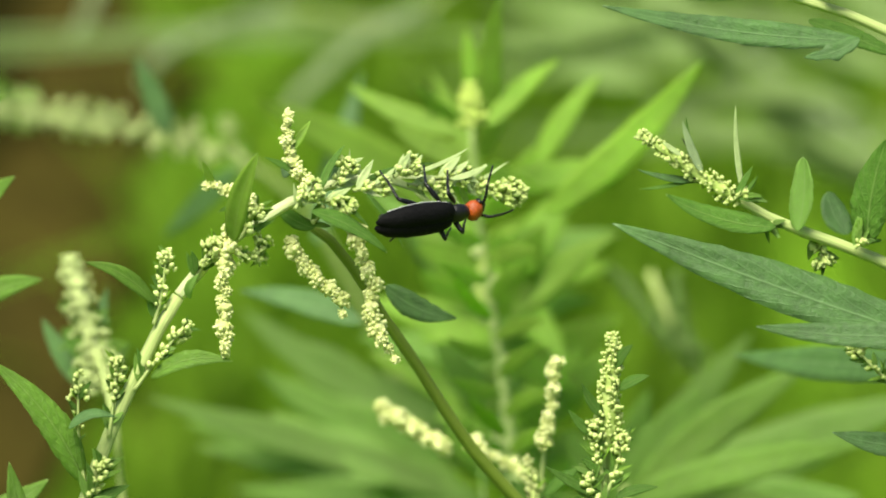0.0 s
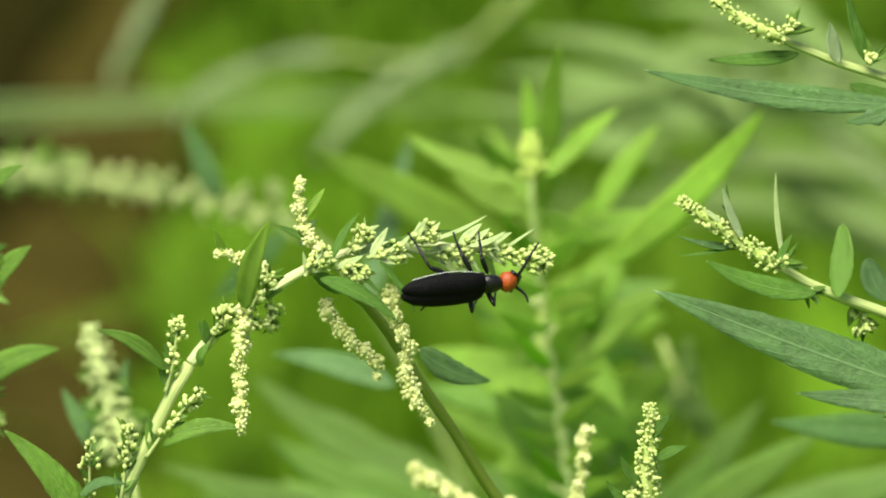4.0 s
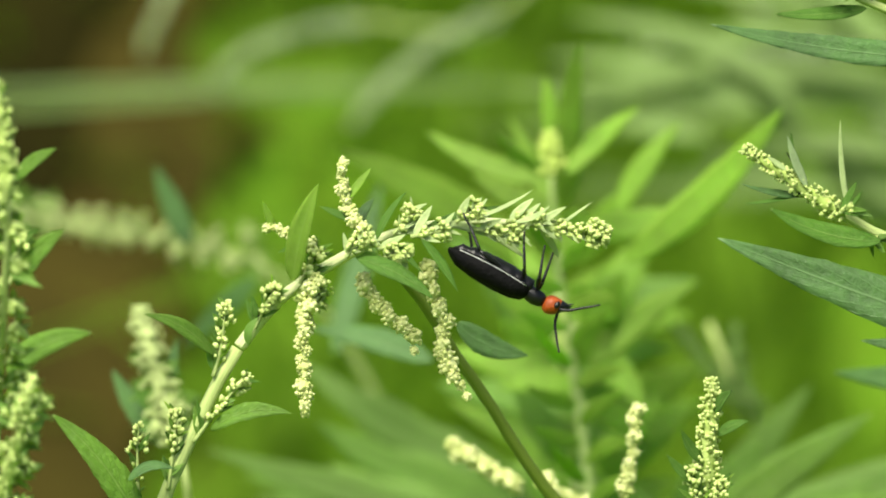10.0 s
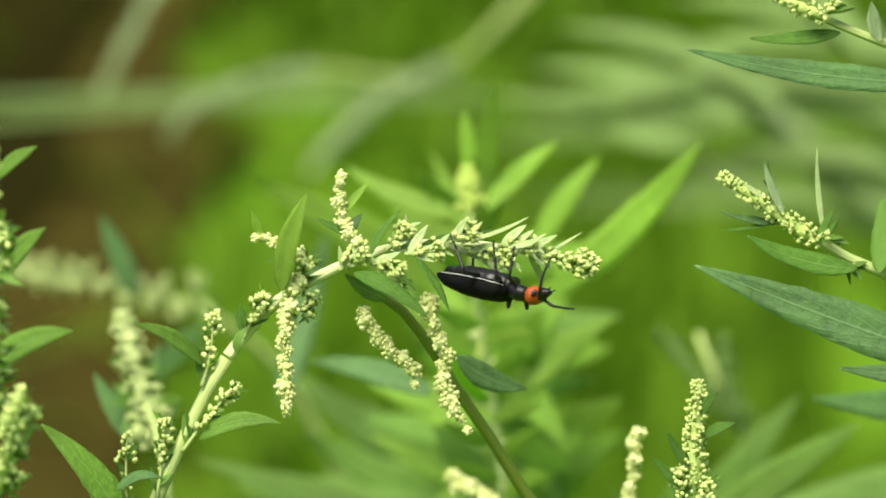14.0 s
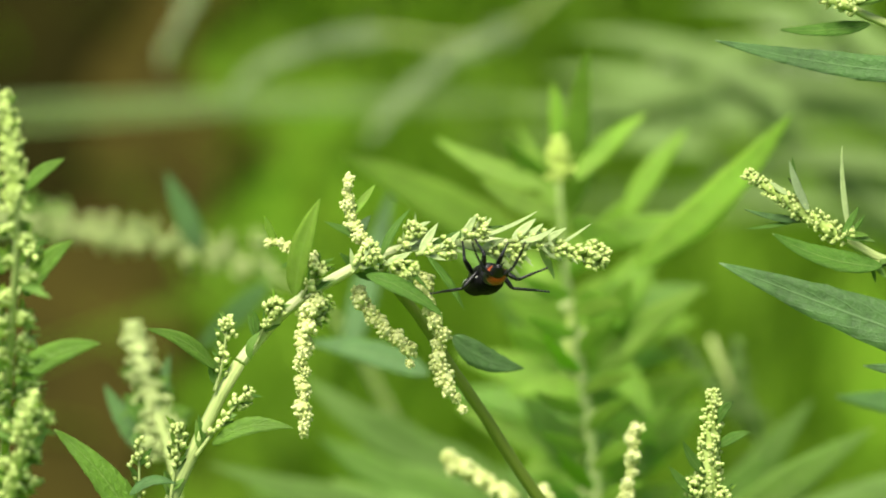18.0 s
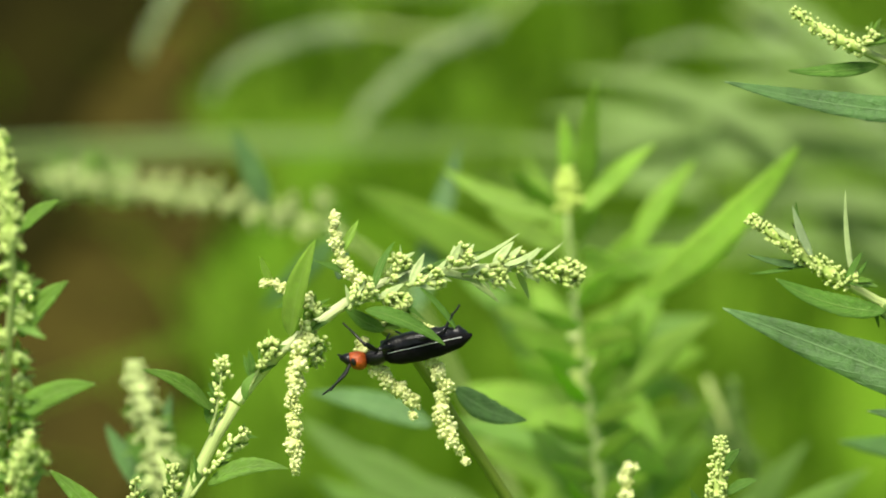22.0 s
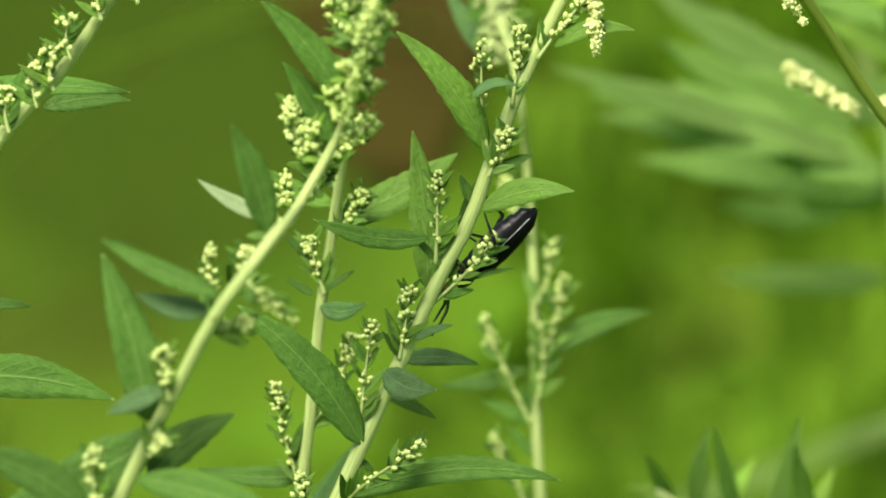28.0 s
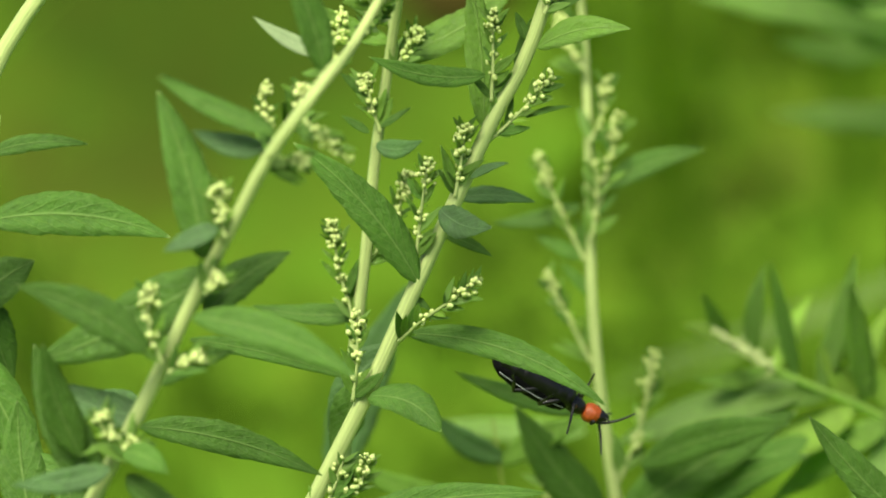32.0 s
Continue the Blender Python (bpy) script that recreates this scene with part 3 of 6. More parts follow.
def build_main():
    p = plant("mugwort", LOW, "flowering mugwort with a pale arching stem and yellow-green bud spikes", "plant", "mugwort plants")
    s1 = main_stem("stem", p, LOW, 11.5, 15, STEM, "pale green ribbed stem")
    # lower stem, top down: spikes on stalks and lance-shaped leaves
    spike(s1, [(150, 860, -1), (140, 790, -1), (138, 720, -1), (140, 655, -1)], 16, 12, 14)
    spike(s1, [(192, 775, -1), (200, 720, -1), (208, 632, -1)], 18, 13, 15)
    spike(s1, [(150, 900, -2), (168, 860, -2), (188, 812, -2)], 20, 13, 16)
    leaf(s1, 148, 852, -12, 642, 52, -14, 25, 10, -1, -4, FRESH)
    leaf(s1, 122, 758, 205, 738, 18, 14, 50, 0, -4, -4, LEAF_BLUE)
    leaf(s1, 139, 957, 304, 925, 44, 16, 25, 0, -5, -8, FRESH)
    leaf(s1, 120, 945, 100, 895, 18, 0, 30)
    leaf(s1, 45, 1008, -161, 975, 36, 16, 20, 0, -2, -6)
    leaf(s1, 44, 1100, 16, 818, 56, -8, 10, 0, 4, 6, FRESH)
    spike(s1, [(57, 1055, -1), (60, 985, -1), (58, 890, -1)], 20, 12, 15)
    spike(s1, [(45, 1130, 0), (80, 1100, 0), (120, 1060, 0), (167, 1003, 0)], 18, 13, 13)
    leaf(s1, 118, 1082, 200, 1062, 10, 4, 30)
    leaf(s1, 100, 1000, 128, 905, 14, 4, 20, 0, 2)
    spike(s1, [(-8, 1225, -1), (2, 1170, -1), (12, 1093, -1)], 24, 13, 16)
    leaf(s1, -34, 1246, 58, 1278, 50, -14, 20, 0, -3, -8, LEAF_BLUE, label="grey-green cupped leaf")
    leaf(s1, -5, 1225, 134, 1232, 30, 8, 20, 0, 6, 8, LEAF_BLUE)
    leaf(s1, 20, 1190, 88, 1163, 15, 5, 30, 0, -3, -4, LEAF_BLUE)
    spike(s1, [(-78, 1345, -1), (-68, 1250, -1), (-55, 1155, -1)], 20, 12, 14)
    leaf(s1, -74, 1374, -296, 1128, 66, -18, 20, 8, -1, -4)
    spike(s1, [(-108, 1482, -3), (-60, 1440, -7), (-10, 1405, -8), (40, 1366, -8)], 20, 13, 13)
    leaf(s1, -93, 1400, -50, 1428, 14, 3, 30)
    spike(s1, [(-190, 1590, -1), (-182, 1510, -1), (-183, 1424, -1)], 20, 13, 15)
    leaf(s1, -160, 1580, -32, 1642, 54, 22, 30, 0, -3, -6, fat=True)
    leaf(s1, -190, 1560, -230, 1680, 62, 10, 20, 0, 8, 10)
    leaf(s1, -118, 1490, -232, 1650, 64, -20, 20, 0, 9, 12, LEAF_BLUE)
    spike(s1, [(-240, 1770, -1), (-180, 1740, -1), (-162, 1684, -1)], 22, 13, 15)
    spike(s1, [(-250, 1800, -1), (-222, 1740, -1), (-205, 1690, -1)], 8, 12, 12)
    leaf(s1, -200, 1800, 155, 1751, 50, 14, 20, 0, -3, -8)
    leaf(s1, -30, 1290, 60, 1330, 20, 4, 30, 0, 6, 8)
    # the leaf that the beetle ends on hangs from its own joint
    big = leaf(s1, -92, 1468, 280, 1432, 48, 34, 18, 0, -3, -8, name="bending_leaf", pivot=(-92, 1468, -3), label="broad green leaf that bends under the beetle")

    # middle shoot
    spike(s1, [(272, 575, -1), (284, 530, -1), (290, 490, -1), (296, 440, -1)], 22, 13, 15)
    leaf(s1, 272, 535, 150, 464, 26, -14, 25, 0, -2, -6, FRESH)
    spike(s1, [(238, 690, -1), (275, 640, -1), (305, 605, -1), (338, 572, -1)], 24, 13, 15)
    leaf(s1, 268, 668, 411, 640, 30, 18, 25, 0, -1, -4, FRESH)
    s2 = stem("middle_shoot", p, MID, 11.5, 10, STEM_WOOL, pivot=at(318, 522, 0), n=30)
    leaf(s2, 334, 518, 352, 470, 15, 5, 30, 4, -3, -4, FAN, under=FAN, label="small pale bract")
    spike(s2, [(345, 490, -2), (362, 455, -2), (385, 412, -2)], 24, 14, 17)
    leaf(s2, 414, 405, 458, 234, 38, 6, -22, 4, -5, -8, LEAF_LIME, under=FRESH, fold=0.4, label="upright folded yellow-green leaf")
    spike(s2, [(455, 352, -3), (425, 330, -3), (395, 315, -3), (360, 308, -3)], 10, 26, 7, blooms=1.0)
    hang = stem("hanging_raceme", p, [(446, 402, -3), (432, 450, -4), (424, 523, -4), (426, 590, -4), (428, 648, -4)], 3, 1.5, STEM_WOOL, "hanging open raceme of cream flower heads", pivot=at(440, 410, -3))
    spike(hang, [(446, 402, -4), (432, 450, -4), (424, 523, -4), (426, 590, -4), (428, 648, -4)], 18, 31, 8, blooms=1.0, bracts=0, stalk=0)
    spike(s2, [(425, 410, -3), (445, 375, -3), (462, 345, -3)], 22, 15, 19)
    spike(s2, [(450, 410, -2), (470, 420, -2), (452, 460, -2)], 16, 14, 16, blooms=0.5)
    spike(s2, [(420, 430, -3), (440, 445, -3), (455, 425, -3)], 10, 14, 14, blooms=0.5)
    leaf(s2, 348, 470, 340, 430, 12, 0, 30, 0, -3)

    # drooping tip shoot
    s3 = stem("tip_shoot", p, TIPS, 11, 4, STEM_WOOL, pivot=at(430, 406, 0))
    spike(s3, [(520, 345, -3), (545, 330, -3), (510, 270, -2), (500, 195, -2)][1:], 14, 26, 8, blooms=1.0)
    spike(s3, [(505, 365, -4), (530, 335, -4), (555, 330, -4)], 40, 12, 22, blooms=0.3)
    spike(s3, [(560, 350, -4), (590, 350, -4), (612, 372, -4)], 43, 12, 21, blooms=0.3)
    spike(s3, [(590, 325, -2), (615, 300, -2), (630, 278, -2)], 32, 12, 18)
    spike(s3, [(620, 330, -4), (650, 325, -4), (690, 318, -4)], 32, 12, 19)
    spike(s3, [(700, 305, -4), (725, 290, -4), (748, 280, -4)], 29, 12, 19)
    spike(s3, [(735, 318, -3), (780, 322, -3), (820, 328, -3)], 35, 12, 19)
    spike(s3, [(790, 305, -3), (825, 302, -3), (860, 300, -3)], 27, 12, 17)
    spike(s3, [(830, 312, -2), (880, 318, -2), (930, 326, -2), (975, 333, -2)], 120, 12.5, 22, bracts=3)
    leaf(s3, 560, 335, 615, 250, 12, 6, 35, 0, -3, -2)
    leaf(s3, 530, 310, 560, 262, 18, 3, 30, 0, 3, 4, LEAF_BLUE)
    leaf(s3, 525, 368, 655, 440, 30, 10, 30, 0, -6, -9, LEAF)
    leaf(s3, 640, 335, 700, 428, 16, 4, 40, 0, -5, -7)
    leaf(s3, 650, 312, 780, 278, 12, 4, 40, 0, -3, -4)
    leaf(s3, 664, 303, 772, 336, 15, 6, 15, 0, -2, -2, BRACT, under=BRACT, label="pale folded bract")
    leaf(s3, 730, 300, 836, 250, 7, -5, 20, 0, -4, -6, BRACT, under=BRACT)
    leaf(s3, 806, 306, 866, 278, 10, -6, 20, 0, -5, -7, BRACT, under=BRACT)
    leaf(s3, 768, 330, 826, 372, 12, 4, 15, 0, 0, 1, BRACT, under=BRACT)
    leaf(s3, 853, 320, 886, 372, 13, 3, 15, 0, -1, 1, BRACT, under=BRACT)
    leaf(s3, 880, 318, 945, 272, 5, 0, 25, 0, -1, -2, BRACT, under=BRACT)
    leaf(s3, 590, 340, 640, 395, 10, 0, 25, 0, -4, -6)
    return p, s2, s3, big, hang


MAIN, MIDDLE, TIP, BENDING, HANGING = build_main()


# ---- the dark stem that leans in behind it ----
def build_leaning():
    pts = [(540, 392, 6), (585, 425, 8), (632, 485, 11), (680, 562, 14), (738, 645, 17), (798, 740, 20), (850, 812, 22), (905, 873, 24), (961, 938, 26), (1012, 1004, 28), (1140, 1240, 34), (1270, 1500, 40)]
    p = plant("leaning_mugwort", pts, "leaning mugwort with a dark green stem and hanging cream racemes", "plant", "mugwort plants")
    s = main_stem("stem", p, pts, 8.5, 16, STEM_DARK, "smooth dark green stem")
    spike(s, [(600, 440, 6), (560, 425, 4), (508, 424, 4), (535, 465, 4), (575, 508, 4)][2:], 9, 30, 6, blooms=1.0, bracts=0)
    spike(s, [(575, 508, 4), (600, 525, 4), (606, 560, 4)], 5, 30, 6, blooms=1.0, bracts=0)
    spike(s, [(628, 405, 3), (640, 455, 3), (662, 505, 3), (655, 545, 3), (665, 585, 3)], 17, 30, 9, blooms=1.0, bracts=0)
    spike(s, [(662, 580, 3), (685, 610, 3), (702, 642, 3)], 4, 30, 6, blooms=1.0, bracts=0)
    spike(s, [(668, 722, 64), (722, 752, 64), (790, 792, 64)], 14, 34, 9, blooms=1.0, bracts=0, joined=True)
    spike(s, [(830, 790, 58), (880, 812, 58), (940, 842, 58)], 9, 32, 8, blooms=1.0, bracts=0, joined=True)
    leaf(s, 556, 404, 482, 360, 26, 6, 20, 0, 4, 2, LEAF)
    spike(s, [(548, 398, 5), (562, 388, 4), (578, 372, 3)], 6, 14, 10, bracts=0)
    leaf(s, 682, 508, 808, 564, 42, -12, 12, 0, 22, 24, LEAF_BLUE, label="grey-green leaf")
    leaf(s, 640, 572, 425, 515, 44, -10, 20, 0, 84, 90, LEAF_BLUE)
    return p


LEANING = build_leaning()


# ---- right-hand shoots ----
def build_right():
    pts = [(1128, 236, -2), (1180, 268, -2), (1240, 312, -2), (1310, 356, -2), (1390, 398, -2), (1450, 420, -2), (1510, 441, -2), (1568, 466, -2), (1700, 545, 0), (1850, 760, 6), (1950, 1100, 12)]
    p = plant("side_mugwort", pts, "mugwort shoot with a budding tip and long dark green leaves", "plant", "mugwort plants")
    s = main_stem("stem", p, pts, 7, 16, STEM)
    spike(s, [(1310, 356, -4), (1240, 312, -4), (1180, 268, -4), (1128, 234, -4)], 84, 13, 19, stalk=0, bracts=4)
    spike(s, [(1300, 352, -5), (1312, 345, -5), (1325, 340, -5)], 6, 13, 9, bracts=0)
    spike(s, [(1350, 392, -3), (1358, 398, -3), (1366, 400, -3)], 5, 12, 7, bracts=0)
    spike(s, [(1440, 415, -1), (1450, 440, 0), (1462, 470, 0)], 22, 14, 22, bracts=0)
    spike(s, [(1512, 440, -5), (1520, 432, -5), (1530, 425, -5)], 7, 13, 9, bracts=0)
    leaf(s, 1242, 305, 1208, 215, 15, 3, 30, 0, -5, -6, UNDER)
    leaf(s, 1222, 292, 1214, 206, 8, 0, 30, 0, -3, -3)
    leaf(s, 1205, 275, 1172, 252, 9, 0, 30, 0, -6, -7, BRACT)
    leaf(s, 1316, 348, 1302, 188, 10, 5, 25, 0, -3, -4, BRACT, under=BRACT)
    leaf(s, 1412, 408, 1422, 278, 38, -6, 30, 0, -4, -4, FAN, under=FAN, fold=0.4, fat=True, label="pale upright leaf showing its underside")
    leaf(s, 1372, 402, 1178, 344, 36, 14, 30, 0, -4, -7, LEAF)
    leaf(s, 1245, 320, 1128, 300, 12, 6, 30, 0, -3, -4, LEAF_BLUE)
    leaf(s, 1230, 318, 1132, 335, 7, 3, 30, 0, -3, -4)
    leaf(s, 1534, 432, 1570, 245, 62, 8, 25, 0, -4, -8)
    leaf(s, 1500, 415, 1464, 340, 44, 6, 20, 0, 20, 22, LEAF_BLUE, fat=True)
    leaf(s, 1680, 610, 1084, 396, 82, 10, 15, 12, -4, -6, LEAF_BLUE, label="long grey-green lance-shaped leaf")
    leaf(s, 1690, 590, 1338, 578, 46, 10, 20, 0, -16, -14, LEAF_BLUE)
    leaf(s, 1640, 650, 1298, 628, 60, 6, 20, 0, 40, 80, LEAF_BLUE)
    leaf(s, 1660, 790, 1472, 765, 42, 10, 25, 0, -6, -8, LEAF_BLUE)
    spike(s, [(1590, 690, 8), (1540, 645, 8), (1500, 600, 8)], 18, 13, 16, joined=True)
    # dark fly near the tip, drawn as a small black folded blade
    v, f, uv, sl = leaf_data(at(1236, 288, -5), at(1206, 244, -5), 7 * U, 0, 30, 0, 0.4, rows=6)
    part("dried_bract", mesh_of("dried_bract", v, f, [BLACK, BLACK], uv, sl), s, "small dark fly")

    pts2 = [(1195, -112, -3), (1260, -70, -3), (1325, -40, -3), (1385, -10, -3), (1470, 15, -3), (1555, 47, -3), (1640, 95, -3), (1800, 260, 2), (1990, 700, 14)]
    q = plant("upper_mugwort", pts2, "mugwort shoot with buds and narrow grey-green leaves", "plant", "mugwort plants")
    s = main_stem("stem", q, pts2, 6, 15, STEM)
    spike(s, [(1325, -40, -5), (1260, -70, -5), (1195, -115, -5)], 34, 14, 18, stalk=0)
    spike(s, [(1320, -50, -5), (1330, -60, -5), (1345, -70, -5)], 12, 14, 13, bracts=0)
    spike(s, [(1470, 5, -5), (1475, -5, -5), (1480, -15, -5)], 10, 13, 12, bracts=0)
    leaf(s, 1530, 75, 1075, 14, 44, 14, 20, 0, -5, -8, LEAF_BLUE, label="long grey-green lance-shaped leaf")
    leaf(s, 1350, -15, 1188, -5, 24, 6, 25, 0, -3, -5)
    leaf(s, 1530, 72, 1432, 106, 30, 8, 20, 0, -7, -9, LEAF_BLUE, lobe=0.2)
    leaf(s, 1475, 5, 1435, -130, 22, 6, 25, 0, -4, -5)
    leaf(s, 1420, 0, 1405, -70, 26, 4, 30, 0, -5, -6, UNDER)
    leaf(s, 1440, 40, 1620, 110, 30, 0, 30, 0, 4, 5, LEAF)
    return p, q


SIDE, UPPER = build_right()


# ---- small upright spikes below ----
def build_low_spikes():
    pts = [(1086, 596, 3), (1082, 680, 3), (1076, 780, 4), (1070, 880, 5), (1062, 1000, 6), (1050, 1250, 10)]
    p = plant("budding_mugwort", pts, "upright mugwort spike crowded with pale green buds", "plant", "mugwort plants")
    s = main_stem("stem", p, pts, 4, 11, STEM)
    spike(s, [(1072, 800, 3), (1080, 700, 3), (1086, 588, 3)], 120, 14, 25, stalk=0, bracts=5)
    spike(s, [(1070, 860, 2), (1060, 820, 2), (1048, 745, 2)], 22, 14, 14)
    spike(s, [(1072, 880, 2), (1090, 830, 2), (1104, 765, 2)], 20, 14, 14)
    spike(s, [(1065, 930, 2), (1050, 880, 2), (1042, 830, 2)], 16, 14, 14)
    for x0, y0, x1, y1 in ((1095, 690, 1150, 665), (1070, 740, 1030, 680), (1090, 650, 1120, 610), (1065, 780, 1005, 725), (1070, 880, 965, 825), (1090, 880, 1165, 862)):
        leaf(s, x0, y0, x1, y1, 18, 4, 30, 0, 2, 1)
    pts2 = [(984, 640, 36), (975, 710, 36), (966, 780, 36), (958, 880, 38), (990, 1010, 40), (1010, 1300, 44)]
    q = plant("cream_mugwort", pts2, "thin mugwort stem strung with cream flower heads", "plant", "mugwort plants")
    s = main_stem("stem", q, pts2, 3, 9, STEM)
    spike(s, [(962, 785, 35), (976, 710, 35), (984, 638, 35)], 11, 31, 5, blooms=1.0, stalk=0, bracts=0)
    spike(s, [(950, 900, 36), (938, 850, 36), (930, 808, 36)], 26, 16, 14, blooms=0.6, bracts=2, joined=True)
    spike(s, [(985, 960, 36), (1010, 1000, 36), (1030, 1060, 36)], 26, 16, 14, blooms=0.6, bracts=2, joined=True)
    leaf(s, 962, 900, 905, 850, 20, 4, 30, 0, 36, 36)
    leaf(s, 960, 880, 1030, 826, 20, 4, 30, 0, 36, 36)
    return p, q


BUDDING, CREAM = build_low_spikes()


# ---- left-hand plants ----
def build_left():
    pts = [(-84, 43, -52), (-74, 118, -52), (-64, 218, -51), (-69, 420, -44), (-80, 600, -30), (-100, 800, 6), (-121, 942, 12), (-150, 1142, 14), (-165, 1300, 14), (-178, 1405, 14), (-195, 1560, 14), (-215, 1800, 14)]
    p = plant("tall_mugwort", pts, "tall upright mugwort with a soft green flower spike", "plant", "mugwort plants")
    s = main_stem("stem", p, pts, 5, 12.5, STEM)
    spike(s, [(-68, 250, -50), (-68, 200, -51), (-76, 120, -52), (-86, 38, -52)], 62, 16, 26, stalk=0, bracts=34, joined=True)
    clusters(s, [(-80, 640, -28), (-72, 560, -36), (-66, 430, -44), (-62, 270, -50)], 15, 12, 16, 15, 36)
    spike(s, [(-85, 520, -30), (-115, 455, -30), (-120, 400, -30)], 26, 15, 17, joined=True)
    spike(s, [(-80, 660, -26), (-118, 600, -28), (-126, 540, -28)], 26, 15, 17, joined=True)
    spike(s, [(-62, 400, -30), (-45, 350, -30), (-38, 310, -30)], 20, 15, 14, joined=True)
    leaf(s, -66, 552, 84, 484, 44, 14, 25, 0, -31, -34, FRESH)
    leaf(s, -88, 500, -222, 440, 32, -8, 25, 0, -29, -30, FRESH)
    leaf(s, -50, 400, 36, 302, 38, 10, 20, 0, -29, -31, FRESH)
    leaf(s, -85, 360, -160, 300, 28, -6, 25, 0, -29, -31, FRESH)
    leaf(s, -52, 215, 22, 158, 24, 6, 30, 0, -30, -32, FRESH)
    leaf(s, -90, 210, -130, 120, 22, 6, 30, 0, -30, -32, FRESH)
    leaf(s, -130, 960, 95, 838, 60, -14, 25, 0, 14, 20, FRESH)
    leaf(s, -125, 930, -250, 865, 34, 8, 25, 0, 12, 12, FRESH)
    leaf(s, -148, 1112, -66, 1104, 32, -12, 20, 0, 11, 6, LEAF_BLUE)
    leaf(s, -160, 1090, -210, 1060, 14, 0, 20, 0, 10)
    leaf(s, -140, 1080, -86, 1045, 12, 0, 20, 0, 10)
    leaf(s, -165, 1410, -370, 1400, 36, 10, 25, 0, 16, 18)
    spike(s, [(-140, 1090, 12), (-155, 1045, 12), (-168, 985, 12)], 24, 13, 14)
    spike(s, [(-120, 980, 12), (-90, 940, 12), (-70, 905, 12)], 24, 13, 14)
    spike(s, [(-122, 900, 12), (-155, 850, 12), (-182, 790, 12)], 24, 13, 14)
    spike(s, [(-182, 1440, 14), (-215, 1330, 14), (-228, 1245, 14)], 26, 13, 15)
    spike(s, [(-170, 1330, 14), (-120, 1260, 14), (-90, 1160, 14)], 26, 13, 15)

    pts = [(-50, 588, -50), (-78, 720, -42), (-112, 822, -31), (-165, 915, -33), (-253, 1035, -60), (-333, 1145, -58), (-403, 1275, -54), (-463, 1385, -52), (-543, 1555, -51), (-648, 1754, -51)]
    q = plant("front_mugwort", pts, "mugwort with a pale slanting stem, bud spikes and broad leaves", "plant", "mugwort plants")
    s = main_stem("stem", q, pts, 7, 13.5, STEM)
    clusters(s, [(-140, 880, -30), (-96, 780, -38), (-74, 690, -44), (-54, 610, -49)], 8, 11, 16, 17, 50)
    spike(s, [(-104, 800, -38), (-80, 720, -44), (-66, 660, -48)], 28, 16, 19, stalk=0, bracts=20, joined=True)
    spike(s, [(-66, 660, -46), (-58, 620, -49), (-48, 575, -50)], 22, 18, 22, stalk=0, bracts=10, joined=True)
    spike(s, [(-140, 900, -23), (-190, 830, -26), (-200, 760, -26)], 40, 16, 20, joined=True)
    spike(s, [(-150, 905, -23), (-120, 860, -24), (-60, 800, -26)], 40, 16, 20, joined=True)
    spike(s, [(-165, 935, -31), (-150, 900, -21), (-130, 870, -21)], 26, 17, 22, joined=True)
    leaf(s, -110, 760, -252, 588, 52, -12, 20, 0, -28, -30)
    leaf(s, -130, 840, -214, 697, 44, -8, 20, 0, -26, -28)
    leaf(s, -100, 760, -20, 640, 30, 6, 20, 0, -28, -26)
    leaf(s, -240, 1000, -306, 808, 56, -8, 20, 0, -46, -48)
    leaf(s, -232, 975, -366, 905, 26, 8, 30, 0, -27, -29, UNDER)
    spike(s, [(-245, 1010, -46), (-225, 960, -27), (-205, 895, -18)], 30, 14, 19)
    spike(s, [(-340, 1150, -59), (-348, 1090, -40), (-345, 1020, -40)], 24, 14, 16)
    spike(s, [(-300, 1100, -42), (-285, 1070, -42), (-282, 1025, -42)], 20, 16, 18)
    leaf(s, -345, 1140, -475, 1108, 40, 8, 25, 0, -55, -53, LEAF_BLUE)
    leaf(s, -330, 1110, -538, 1012, 34, 8, 25, 0, -57, -55)
    leaf(s, -455, 1335, -537, 1038, 74, -10, 15, 10, -53, -51, label="broad upright green leaf")
    leaf(s, -430, 1280, -528, 1322, 36, 0, 20, 0, -57, -59, LEAF_BLUE)
    spike(s, [(-350, 1170, -57), (-320, 1200, -55), (-270, 1158, -55)][0::2], 20, 13, 13)
    spike(s, [(-300, 1095, -38), (-250, 1110, -55), (-190, 1165, -55)], 18, 13, 13)
    spike(s, [(-418, 1300, -55), (-424, 1260, -55), (-424, 1202, -55)], 26, 14, 17)
    spike(s, [(-455, 1400, -55), (-440, 1380, -55), (-425, 1365, -55)], 22, 14, 16)
    spike(s, [(-530, 1525, -54), (-555, 1450, -54), (-555, 1380, -54)], 24, 14, 17)
    spike(s, [(-520, 1540, -54), (-495, 1525, -54), (-455, 1508, -54)], 22, 14, 15)
    spike(s, [(-600, 1660, -54), (-625, 1650, -54), (-642, 1610, -54)], 22, 14, 16)
    spike(s, [(-580, 1700, -54), (-590, 1675, -54), (-575, 1660, -54)], 16, 14, 14)
    leaf(s, -440, 1360, -760, 1522, 98, 18, 15, 8, -45, -41, label="broad green leaf")
    leaf(s, -455, 1440, -300, 1322, 62, 14, 20, 0, -43, -41)
    leaf(s, -475, 1440, -180, 1548, 62, 22, 20, 0, -56, -59, LEAF, label="broad green leaf")
    leaf(s, -560, 1500, -790, 1385, 66, -18, 20, 0, -57, -60)
    leaf(s, -540, 1560, -400, 1500, 40, 10, 20, 0, -45, -43)
